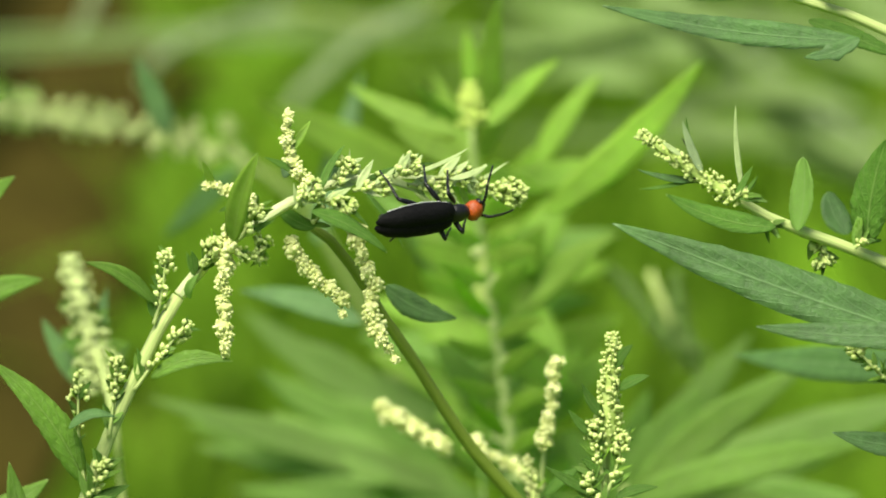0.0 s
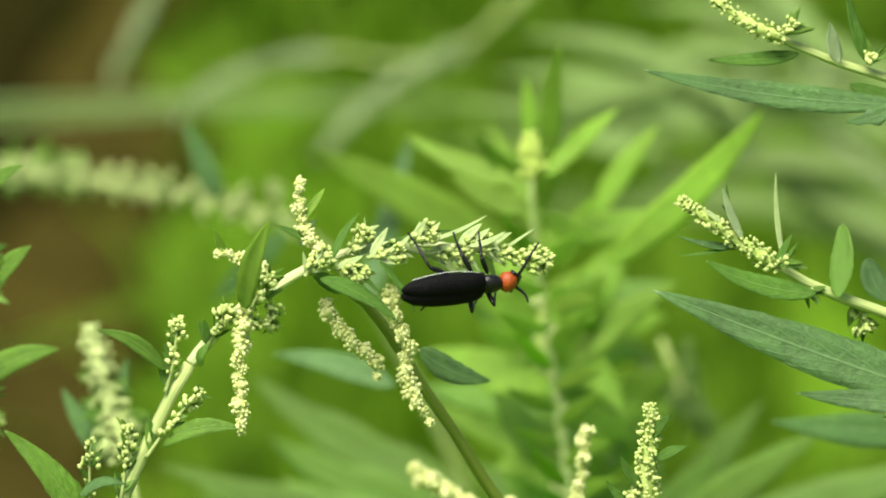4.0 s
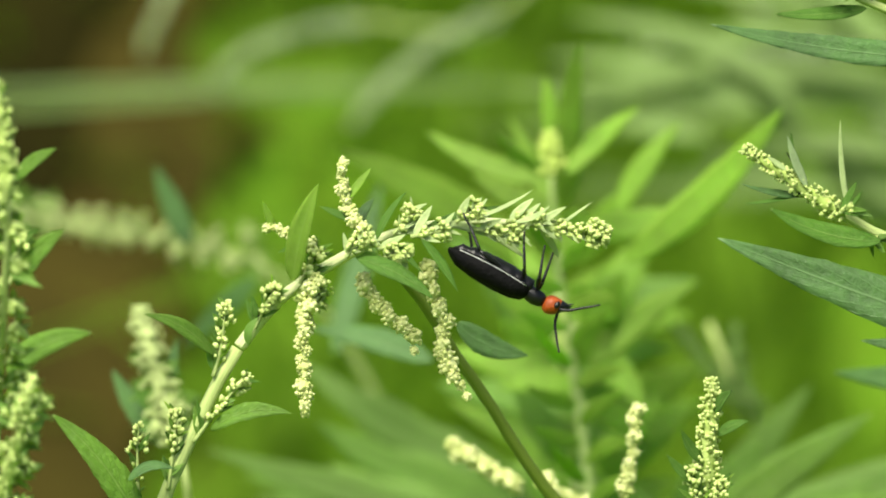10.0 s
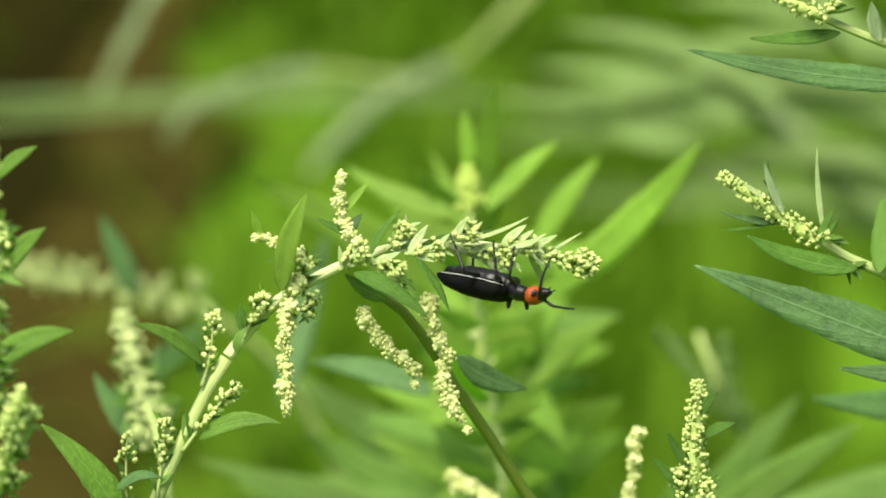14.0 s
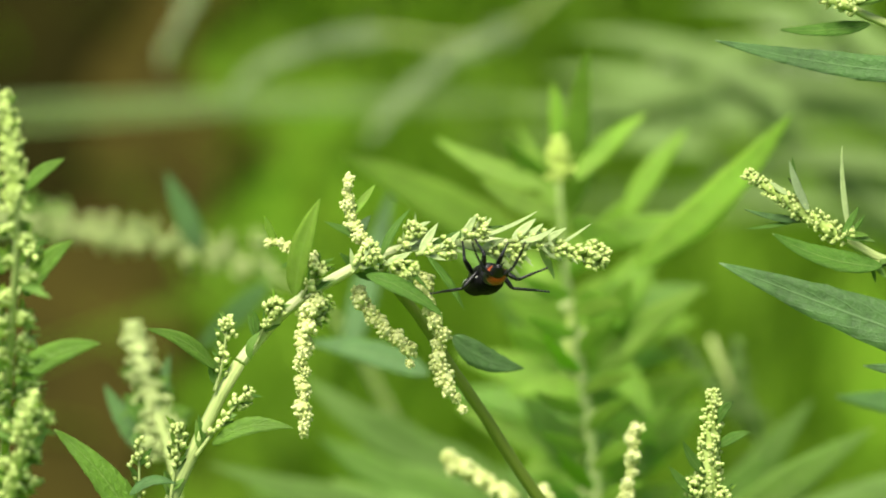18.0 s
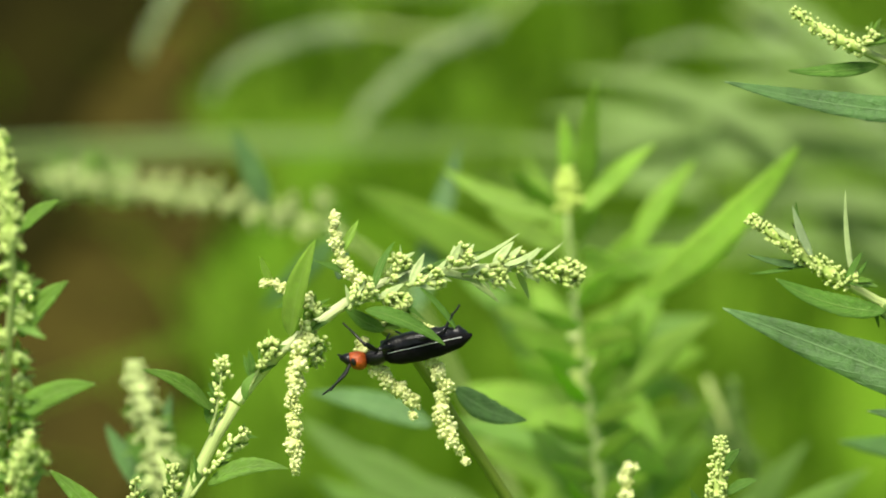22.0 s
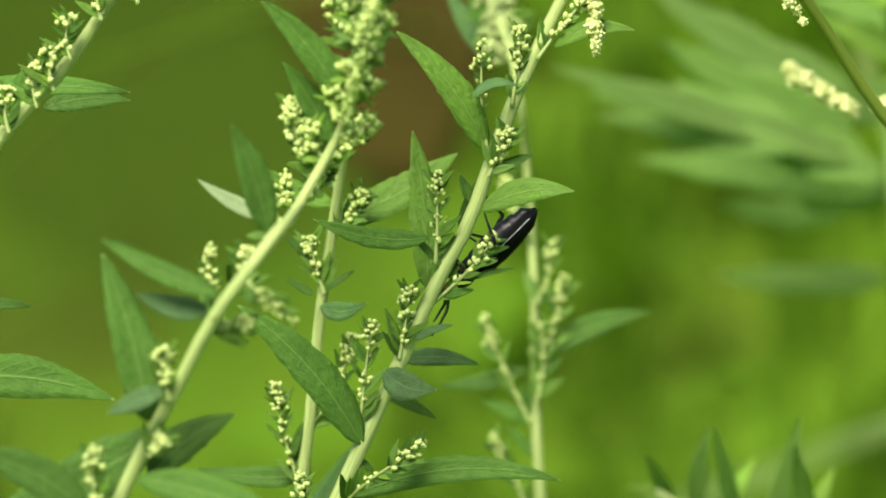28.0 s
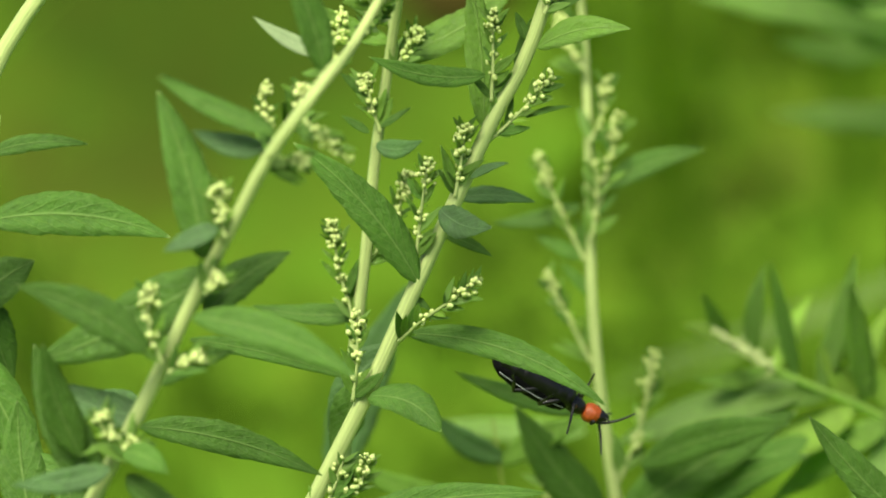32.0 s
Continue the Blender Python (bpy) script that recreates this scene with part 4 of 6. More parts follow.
    leaf(s, -560, 1620, -740, 1560, 60, 10, 20, 0, -41, -39, LEAF_BLUE)
    leaf(s, -600, 1680, -520, 1720, 44, 8, 20, 0, -56, -57)
    leaf(s, -570, 1636, -245, 1722, 54, 18, 20, 0, -14, -8)
    leaf(s, -480, 1480, -184, 1553, 30, 10, 20, 0, -2, 4)
    leaf(s, -640, 1760, -760, 1490, 78, 12, 15, 0, -49, -47)
    leaf(s, -330, 1100, -531, 1007, 22, 6, 25, 0, -50, -54)
    leaf(s, -448, 1285, -524, 1316, 22, 4, 25, 0, -54, -56, LEAF_BLUE)
    leaf(s, -560, 1490, -790, 1386, 40, -10, 20, 0, -56, -60)
    leaf(s, -675, 1690, -745, 1490, 62, 10, 15, 0, -50, -54, LEAF)
    leaf(s, -624, 1712, -800, 1742, 44, 10, 20, 0, -54, -58, LEAF_BLUE)
    leaf(s, -595, 1725, -470, 1800, 46, -10, 20, 0, -52, -54, LEAF)
    leaf(s, -575, 1588, -680, 1582, 40, 6, 20, 0, -20, -14, LEAF_BLUE)
    leaf(s, -760, 1830, -790, 1590, 80, 8, 15, 0, -24, -20, LEAF)
    leaf(s, -640, 1860, -720, 1700, 60, 8, 15, 0, -30, -26, LEAF)

    pts = [(-358, 130, -13), (-336, 215, -13), (-344, 290, -13), (-400, 400, -13), (-450, 480, -13), (-531, 602, -13), (-593, 695, -13), (-713, 825, -13), (-790, 930, -13), (-900, 1150, -13)]
    r = plant("edge_mugwort", pts, "mugwort shoot with bud clusters and one orange-brown withered head", "plant", "mugwort plants")
    s = main_stem("stem", r, pts, 6, 17, STEM)
    spike(s, [(-345, 290, -16), (-336, 215, -16), (-355, 130, -16), (-395, 135, -16)], 70, 15, 24, stalk=0, bracts=6)
    for x, y in ((-410, 390), (-385, 340), (-425, 480), (-460, 425), (-470, 500), (-660, 745), (-710, 790), (-600, 660), (-505, 545), (-545, 590), (-630, 715), (-372, 372), (-425, 455), (-480, 560)):
        spike(s, [(x + 8, y + 34, -16), (x, y, -16), (x + 6, y - 48, -16)], 10, 14, 17)
    leaf(s, -350, 150, -288, 105, 24, 5, 25, 0, -3)
    leaf(s, -340, 240, -262, 222, 20, 4, 25, 0, -3)
    leaf(s, -400, 380, -475, 330, 30, 4, 25, 0, -3)
    leaf(s, -370, 320, -280, 300, 16, 4, 25, 0, -3)
    leaf(s, -400, 365, -455, 195, 34, -8, 25, 0, -3)
    leaf(s, -420, 440, -540, 360, 36, -8, 25, 0, -4)
    leaf(s, -640, 778, -486, 765, 40, 10, 25, 0, 4, 6)
    leaf(s, -700, 800, -640, 690, 44, 6, 25, 0, -2, -4)
    leaf(s, -760, 740, -485, 750, 36, 6, 25, 0, -2, -4)
    spike(s, [(-470, 510, -16), (-410, 415, -16), (-348, 300, -16)], 24, 14, 14, stalk=0, bracts=8)
    spike(s, [(-350, 300, -17), (-340, 220, -17), (-356, 125, -17)], 24, 14, 22, stalk=0, bracts=10)
    clusters(s, [(-520, 588, -16), (-450, 480, -16), (-400, 400, -16), (-344, 290, -16), (-338, 230, -16)], 9, 8, 15, 16, 52)
    o = new("flower_head", BLOOMS[0].copy())
    o.data.materials[0] = ORANGE_BROWN
    o.parent, o["label"] = s, "withered orange-brown flower head"
    o.matrix_local = Matrix.Translation(at(-430, 432, -20) - ORIGIN[s]) @ Matrix.Scale(26 * U, 4)

    # broad leaves that reach in from the edge
    pts = [(-830, 1080, 6), (-850, 1290, 6), (-880, 1500, 6), (-900, 1800, 6)]
    e = plant("broad_mugwort", pts, "mugwort stem with broad dark green leaves", "plant", "mugwort plants")
    s = main_stem("stem", e, pts, 12, 17, STEM)
    leaf(s, -845, 1270, -515, 1298, 74, 26, 20, 0, 4, 6, label="broad green leaf")
    leaf(s, -840, 1150, -662, 1132, 30, 12, 20, 0, 2, 4)
    leaf(s, -870, 1420, -760, 1340, 80, 6, 20, 0, 10, 12)
    leaf(s, -870, 1400, -800, 1560, 70, 6, 20, 0, 10, 12)
    leaf(s, -880, 1500, -740, 1760, 80, 6, 20, 0, 8, 6)
    leaf(s, -880, 1720, -660, 1740, 60, 20, 20, 0, -6, -8)
    return p


ORANGE_BROWN = material("withered_orange", (0.55, 0.2, 0.05), 0.7, 0.3, 2500, 0.1, 0.5, 0.2)
TALL = build_left()


# ---- soft plants behind ----
def build_behind():
    pts = [(120, 452, 80), (150, 560, 78), (180, 650, 74), (205, 760, 66), (215, 860, 74), (225, 1000, 72), (232, 1175, 70), (235, 1375, 68), (250, 1555, 68), (285, 1800, 68)]
    p = plant("rear_mugwort", pts, "blurred upright mugwort with a soft flower spike", "plant", "mugwort plants")
    s = main_stem("stem", p, pts, 5, 12, STEM)
    spike(s, [(150, 560, 77), (136, 505, 78), (122, 452, 80)], 44, 15, 30, stalk=0, bracts=30, joined=True, soft=SOFT)
    spike(s, [(186, 690, 76), (170, 630, 76), (150, 560, 77)], 40, 15, 30, stalk=0, bracts=30, joined=True, soft=SOFT)
    clusters(s, [(185, 690, 74), (170, 630, 76), (145, 540, 78)], 9, 13, 14, 18, 38, soft=SOFT)
    spike(s, [(225, 1340, 68), (190, 1270, 68), (137, 1145, 68)], 18, 12, 12, joined=True)
    spike(s, [(245, 1260, 68), (262, 1180, 68), (282, 1070, 68)], 16, 12, 12, joined=True)
    spike(s, [(230, 1130, 68), (252, 1080, 68), (262, 1010, 68)], 10, 12, 9, joined=True)
    spike(s, [(225, 1000, 70), (195, 960, 70), (180, 900, 70)], 24, 15, 14, joined=True)
    spike(s, [(235, 1520, 68), (190, 1430, 68), (152, 1355, 68)], 16, 12, 12, joined=True)
    spike(s, [(285, 1730, 68), (325, 1620, 68), (346, 1494, 68)], 20, 12, 13, joined=True)
    spike(s, [(235, 1300, 66), (246, 1220, 66), (240, 1160, 66)], 8, 11, 9, joined=True)
    spike(s, [(180, 1790, 68), (150, 1720, 68), (140, 1670, 68)], 30, 15, 18, joined=True)
    leaf(s, 175, 700, 75, 565, 40, 8, 20, 0, 78, 80, LEAF_BLUE)
    leaf(s, 175, 640, 190, 510, 26, 6, 20, 0, 78, 80, LEAF_BLUE)
    leaf(s, 150, 640, 110, 580, 24, 0, 20, 0, 76)
    leaf(s, 258, 1205, 435, 1138, 42, 12, 20, 0, 68, 72)
    leaf(s, 215, 1240, 60, 1270, 30, 8, 20, 0, 70, 70)
    leaf(s, 235, 1604, -6, 1536, 36, 10, 20, 0, 40, 36, LEAF)
    leaf(s, 226, 1640, -40, 1624, 44, 8, 20, 0, 104, 110, FAN)
    leaf(s, 240, 1400, 180, 1340, 20, 0, 20, 0, 68)

    # leafy young top
    pts = [(832, 190, 116), (840, 320, 116), (860, 480, 118), (885, 640, 120), (903, 790, 122), (925, 950, 124), (950, 1200, 126), (970, 1500, 128)]
    j = plant("young_mugwort", pts, "leafy young mugwort top with bright lime green leaves", "plant", "mugwort plants")
    s = main_stem("stem", j, pts, 5, 19, STEM_PALE)
    spike(s, [(838, 224, 100), (834, 186, 100), (830, 146, 100)], 34, 15, 23, stalk=0, bracts=10, joined=True, soft=YOUNG_BUD)
    clusters(s, [(905, 800, 106), (880, 600, 106), (856, 450, 106), (840, 320, 106)], 7, 7, 12, 10, 26, soft=SOFT)
    for i in range(14):
        y0 = 360 + 34 * i
        x0, w = 852 + (y0 - 400) * 0.12, (0.5 + 0.3 * math.sin(i * 1.7)) if i % 2 else math.pi - 0.5 - 0.3 * math.cos(i * 2.1)
        leaf(s, x0, y0, x0 + 96 * math.cos(w), y0 - 96 * math.sin(w), 26, 6, 14, 0, 100, 88, LEAF_LIME, under=LEAF_LIME, fold=0.12)
    back = random.Random(5)
    for i in range(26):
        y0 = 420 + 18 * i
        x0 = 862 + (y0 - 480) * 0.13
        w, ln = back.uniform(0.05, 1.0) if i % 2 else back.uniform(2.1, 3.0), back.uniform(130, 260)
        d = back.uniform(135, 185)
        leaf(s, x0, y0, x0 + ln * math.cos(w), y0 - ln * math.sin(w) * 0.8, back.uniform(44, 72), back.uniform(-12, 12), 12, 0, d, d + back.uniform(-10, 20), LEAF_LIME if i % 3 else FAN, under=LEAF_LIME, fold=0.1)
    spike(s, [(850, 560, 112), (852, 500, 112), (850, 420, 112)], 14, 11, 12, stalk=0, bracts=4, joined=True)
    rows = ((866, 205, 885, -8, 46, 6, 0), (830, 150, 823, 48, 32, -4, 4), (866, 222, 990, 104, 42, 8, -4), (968, 378, 1244, 106, 72, -14, -6), (952, 290, 1062, 132, 46, 8, 20),
            (812, 235, 614, 148, 46, 10, 0), (818, 222, 736, 150, 34, 6, 6), (830, 285, 694, 222, 48, 8, -6), (858, 296, 964, 336, 52, -8, -8), (830, 395, 452, 178, 92, -12, 44),
            (870, 340, 1114, 300, 62, 10, 10), (895, 520, 1022, 320, 84, 8, 20), (890, 560, 965, 395, 74, 6, 8), (905, 560, 1092, 412, 58, 10, 4), (870, 430, 965, 472, 66, -8, -4),
            (880, 380, 985, 240, 56, 6, 30), (840, 420, 705, 395, 46, 8, 10), (850, 330, 760, 120, 36, -6, 34), (850, 280, 905, 165, 40, 4, 12), (885, 600, 742, 604, 50, -12, 14),
            (890, 640, 1015, 690, 56, 10, 12), (885, 520, 1000, 640, 70, 10, 26), (905, 760, 1030, 620, 56, 6, 28), (860, 470, 770, 330, 60, 8, 36), (870, 560, 745, 480, 70, 8, 44),
            (890, 690, 770, 740, 56, 8, 24), (880, 470, 1080, 470, 80, -10, 40), (900, 640, 1100, 560, 80, -10, 46), (850, 380, 930, 300, 60, 6, 18), (905, 700, 980, 790, 56, 6, 22))
    for i, (x0, y0, x1, y1, w, b, d) in enumerate(rows):
        leaf(s, x0, y0, x1, y1, w * 0.86, b, 8 + 7 * (i % 3), 0, d + 112, d + 112 + 8 * (i % 3 - 1), LEAF_LIME, under=LEAF_LIME, fold=0.1)
    return p, j


REAR, YOUNG = build_behind()


DISTANT = []


def build_far():
    # nodding spike
    pts = [(-106, 188, 200), (0, 194, 200), (120, 207, 200), (240, 228, 200), (350, 252, 202), (440, 290, 205), (520, 350, 210), (640, 540, 220), (760, 800, 230), (840, 1100, 240)]
    k = plant("nodding_mugwort", pts, "blurred nodding mugwort spike, pale green", "plant", "mugwort plants")
    s = main_stem("stem", k, pts, 7, 14, STEM)
    clusters(s, [(390, 264, 198), (240, 226, 198), (120, 204, 198), (0, 190, 198), (-80, 187, 198)], 26, 9, 15, 17, 24, soft=SOFT)
    spike(s, [(-20, 190, 198), (-60, 187, 198), (-106, 188, 198)], 18, 15, 15, stalk=0, bracts=8, joined=True, soft=SOFT)
    spike(s, [(440, 310, 198), (410, 260, 198), (395, 205, 198)], 9, 15, 13, joined=True, soft=SOFT)
    leaf(s, 300, 240, 240, 100, 40, 0, 20, 0, 150, 150, LEAF_BLUE)
    leaf(s, 560, 430, 640, 130, 46, 0, 20, 0, 150, 160, LEAF_BLUE)
    leaf(s, 420, 300, 290, 420, 40, 0, 20, 0, 150, 160, LEAF_BLUE)

    # far leaning spikes and long stalks
    rows = (((130, 80), (160, 10), (215, -90), (330, -280), (900, -700), (2500, -200)), ((500, 205), (555, 140), (640, 70), (760, 10), (1000, -260), (2500, -300)),
            ((250, 150), (300, 85), (400, 45), (520, 20), (680, 40), (1000, -200), (2600, -100)), ((1180, -20), (1260, 40), (1400, 160), (1560, 280), (1900, 560)),
            ((1000, 80), (1100, 50), (1250, 70), (1450, 60), (2100, 200)))
    for i, row in enumerate(rows):
        d = 390 + 12 * i
        pts = [(x, y, d) for x, y in row] + [(row[-1][0] + 300, 1200, d)]
        f = plant("distant_mugwort", pts, "far blurred mugwort spike, pale green", "plant", "distant plants")
        DISTANT.append(f)
        s = main_stem("stem", f, pts, 7, 9, STEM, sides=6)
        spike(s, [(x, y, d) for x, y in row[:4]][::-1], 54, 17, 17, stalk=0, bracts=14, joined=True, soft=UNDER)
    for i, (x0, y0, x1, y1, w, d, m) in enumerate(((820, 62, -700, 104, 24, 470, HAZE), (820, 120, 1800, 60, 34, 520, HAZE), (600, 300, -420, 640, 9, 430, GRASS),
                                                  (900, 230, 1900, 250, 26, 560, HAZE), (300, 1540, 1300, 1200, 16, 330, HAZE), (500, -235, 1900, -240, 22, 560, HAZE))):
        e = (x1 + 0.5 * (x1 - x0), y1 + 500, d)
        pts = [(x0, y0, d), ((x0 + x1) / 2, (y0 + y1) / 2 - 20, d), (x1, y1, d), e, (e[0] + 0.2 * (x1 - x0), e[1] + 900, d)]
        g = plant("grass_stalk", pts, "long blurred grass stalk arching across the meadow", "grass", "grass stalks")
        main_stem("stalk", g, pts, w * 0.16, w * 0.4, m, sides=6)
        for q, (a, b) in enumerate(((0.0, 1.0), (0.3, 1.25), (-0.12, 0.6))):
            leaf(g, x1 + (x0 - x1) * (1 - b), y1 + (y0 - y1) * (1 - b), x1 + (x0 - x1) * (1 - a), y1 + (y0 - y1) * (1 - a) + 14 * (q - 1), w * 0.62, (14, -18, 10)[q], 14, 0, d + 6 * q, d + 10 * q, m, under=m, fold=0.1, name="blade")

    # leafy plants lower down
    pts = [(455, 1462, 82), (560, 1530, 82), (660, 1570, 83), (760, 1615, 85), (900, 1690, 88), (1040, 1830, 92)]
    q = plant("low_mugwort", pts, "low blurred mugwort with lime green leaf tips", "plant", "mugwort plants")
    s = main_stem("stem", q, pts, 5, 11, LEAF_LIME)
    spike(s, [(560, 1530, 80), (510, 1495, 80), (450, 1458, 80)], 26, 13, 14, stalk=0, bracts=6, joined=True, soft=SOFT)
    rnd = random.Random(33)
    rows = ((480, 1475, 430, 1392, 26), (520, 1500, 545, 1340, 32), (560, 1530, 625, 1395, 30), (600, 1545, 515, 1650, 44), (640, 1565, 705, 1325, 40), (690, 1590, 765, 1415, 40),
            (560, 1530, 415, 1545, 32), (620, 1560, 275, 1665, 64), (700, 1600, 425, 1725, 64), (760, 1620, 555, 1765, 56), (760, 1620, 865, 1475, 50), (500, 1490, 395, 1450, 26),
            (660, 1570, 480, 1610, 40), (800, 1640, 700, 1790, 60), (720, 1605, 640, 1480, 36), (725, 1580, 694, 1371, 44), (600, 1548, 553, 1337, 30), (830, 1640, 654, 1431, 46), (760, 1620, 690, 1680, 50))
    for i, (x0, y0, x1, y1, w) in enumerate(rows):
        leaf(s, x0, y0, x1, y1, w, rnd.uniform(-10, 14), rnd.uniform(5, 45), 0, 82 + rnd.uniform(0, 8), 82 + rnd.uniform(-4, 12), (FRESH, FAN, LEAF_LIME)[i % 3], under=FAN)
    leaf(s, 805, 1805, 622, 1612, 58, 8, 20, 0, 10, 6, LEAF)
    leaf(s, 323, 1700, 590, 1625, 60, 14, 20, 0, 60, 40, LEAF)
    leaf(s, 620, 1650, 377, 1740, 52, 10, 20, 0, 78, 70, LEAF)
    pts = [(60, 1620, 62), (70, 1690, 62), (84, 1780, 62), (90, 1870, 62)]
    b = plant("shade_mugwort", pts, "blurred mugwort leaves low between the stems", "plant", "mugwort plants")
    s = main_stem("stem", b, pts, 2, 6, STEM_DARK)
    for x0, y0, x1, y1, w, m in ((80, 1690, -48, 1612, 44, LEAF_BLUE), (76, 1700, 236, 1620, 46, FRESH), (262, 1800, 100, 1596, 76, LEAF), (-226, 1740, -86, 1376, 84, LEAF_BLUE), (290, 1800, 600, 1604, 92, LEAF), (300, 1830, 620, 1680, 76, LEAF),
                                 (80, 1770, -120, 1770, 60, LEAF), (78, 1790, -200, 1700, 50, FRESH)):
        leaf(s, x0, y0, x1, y1, w, 12, 14, 0, 62, 56, m)

    # broad leaf fans between
    pts = [(848, 800, 118), (864, 960, 118), (880, 1350, 122)]
    c = plant("fan_mugwort", pts, "blurred mugwort with long fanned grey-green leaves", "plant", "mugwort plants")
    s = main_stem("stem", c, pts, 3, 9, FAN)
    rnd = random.Random(8)
    for x0, y0, x1, y1, w in ((790, 740, 430, 550, 78), (850, 880, 262, 704, 60), (640, 805, 330, 745, 60), (800, 800, 455, 655, 74), (700, 850, 350, 790, 54), (840, 930, 412, 866, 62), (850, 900, 480, 730, 90),
                              (850, 800, 600, 640, 66), (780, 960, 560, 945, 50), (866, 1075, 552, 1072, 52), (858, 940, 560, 830, 84), (870, 960, 1010, 880, 60), (880, 940, 1060, 800, 50), (720, 760, 520, 600, 50), (850, 930, 700, 760, 70)):
        d = rnd.uniform(150, 220)
        leaf(s, x0, y0, x1, y1, w, rnd.uniform(-8, 26), rnd.uniform(2, 16), 0, d, d + rnd.uniform(-8, 12), FAN, under=FAN, fold=0.12, lobe=0.12)
    pts = [(1106, 860, 120), (1112, 950, 120), (1120, 1200, 124)]
    d = plant("corner_mugwort", pts, "blurred mugwort with broad lime green leaves", "plant", "mugwort plants")
    s = main_stem("stem", d, pts, 5, 14, STEM)
    for x0, y0, x1, y1, w, m, e in ((1118, 878, 1438, 640, 70, FRESH, 0), (1112, 885, 1535, 785, 62, FRESH, -8), (1110, 905, 1390, 884, 64, FRESH, 6), (1106, 900, 1245, 685, 76, FAN, 20), (1106, 890, 1004, 762, 60, FAN, 12),
                                    (1112, 915, 1520, 880, 90, FAN, 16), (1106, 880, 1150, 690, 60, FAN, 26), (1112, 930, 1640, 700, 110, FAN, 40), (1112, 950, 1560, 960, 110, FAN, 10), (1110, 905, 1330, 590, 70, FAN, 46),
                                    (1108, 940, 960, 880, 80, FAN, 30), (1110, 920, 1450, 760, 80, FAN, 30)):
        leaf(s, x0, y0, x1, y1, w, 10, 12, 0, 118 + e, 112 + e, m, under=m, fold=0.08)
    # pale leafy thicket far off
    pts = [(1700, 60, 330), (1780, 300, 330), (1840, 800, 330), (1900, 1200, 330)]
    h = plant("thicket_mugwort", pts, "far blurred thicket of long grey-green leaves", "plant", "distant plants")
    s = main_stem("stem", h, pts, 8, 14, STEM)
    for x0, y0, x1, y1, w, b in ((1500, 60, 960, 130, 50, -60), (1620, 150, 1040, 60, 44, -40), (1640, 330, 1180, 30, 46, 26), (1530, 190, 1080, 240, 50, -50), (1720, 90, 1240, -40, 46, -40), (1640, 330, 1290, 130, 50, 30), (1660, 400, 1330, 270, 44, -30), (1400, -20, 1010, 60, 40, -50), (1380, 240, 1120, 130, 40, 40),
                                 (1600, 60, 1100, -110, 44, -50), (1450, 0, 1180, -220, 50, -40),
                                 (1240, 110, 860, 10, 46, -30), (1180, 20, 780, 60, 42, 24), (1300, 80, 900, -60, 44, -36), (1150, 150, 900, 60, 36, 20)):
        leaf(s, x0, y0, x1, y1, w, b, 12, 0, 330, 345, HAZE, under=HAZE, fold=0.06)
    pts = [(1150, 480, 180), (1180, 560, 180), (1230, 650, 182), (1280, 800, 184), (1320, 1000, 186)]
    d2 = plant("hazy_mugwort", pts, "blurred pale mugwort spikes", "plant", "mugwort plants")
    s = main_stem("stem", d2, pts, 7, 12, STEM)
    spike(s, [(1220, 640, 178), (1150, 560, 178), (1080, 470, 178)], 30, 15, 24, stalk=0, joined=True, soft=FAN)
    spike(s, [(1240, 650, 178), (1200, 560, 178), (1195, 480, 178)], 26, 15, 24, stalk=0, joined=True, soft=FAN)
    return k


NODDING = build_far()

# ---- the beetle ----
def loft(rows, sides=16, flat=0.0):
    """A closed body along x: rows of (x, y, z, half width, half height)."""
    v, f = [], []
    for x, y, z, w, h in rows:
        for k in range(sides):
            a = 2 * math.pi * k / sides
            s = math.sin(a)
            v.append((x * U, (y + w * math.cos(a)) * U, (z + h * s * (1 - flat * (s < 0))) * U))
    for i in range(len(rows) - 1):
        for k in range(sides):
            k2 = (k + 1) % sides
            f.append((i * sides + k, i * sides + k2, (i + 1) * sides + k2, (i + 1) * sides + k))
    f.append(tuple(range(sides - 1, -1, -1)))
    f.append(tuple((len(rows) - 1) * sides + k for k in range(sides)))
    return v, f


def local_part(name, parent, verts, faces, mat, label="", place=(0, 0, 0)):
    ob = new(name, mesh_of(name, verts, faces, [mat]))
    ob.parent = parent
    ob.location = Vector(place) * U
    if label:
        ob["label"] = label
    return ob


def limb(a, b, r0, r1, n=5, belly=0.0, sides=7):
    path = spline([Vector(a) * U, Vector(b) * U], n)
    rad = [U * (r0 + (r1 - r0) * i / (n - 1) + belly * math.sin(math.pi * i / (n - 1))) for i in range(n)]
    v, f, _ = tube_data(path, rad, sides, 0.0)
    return v, f


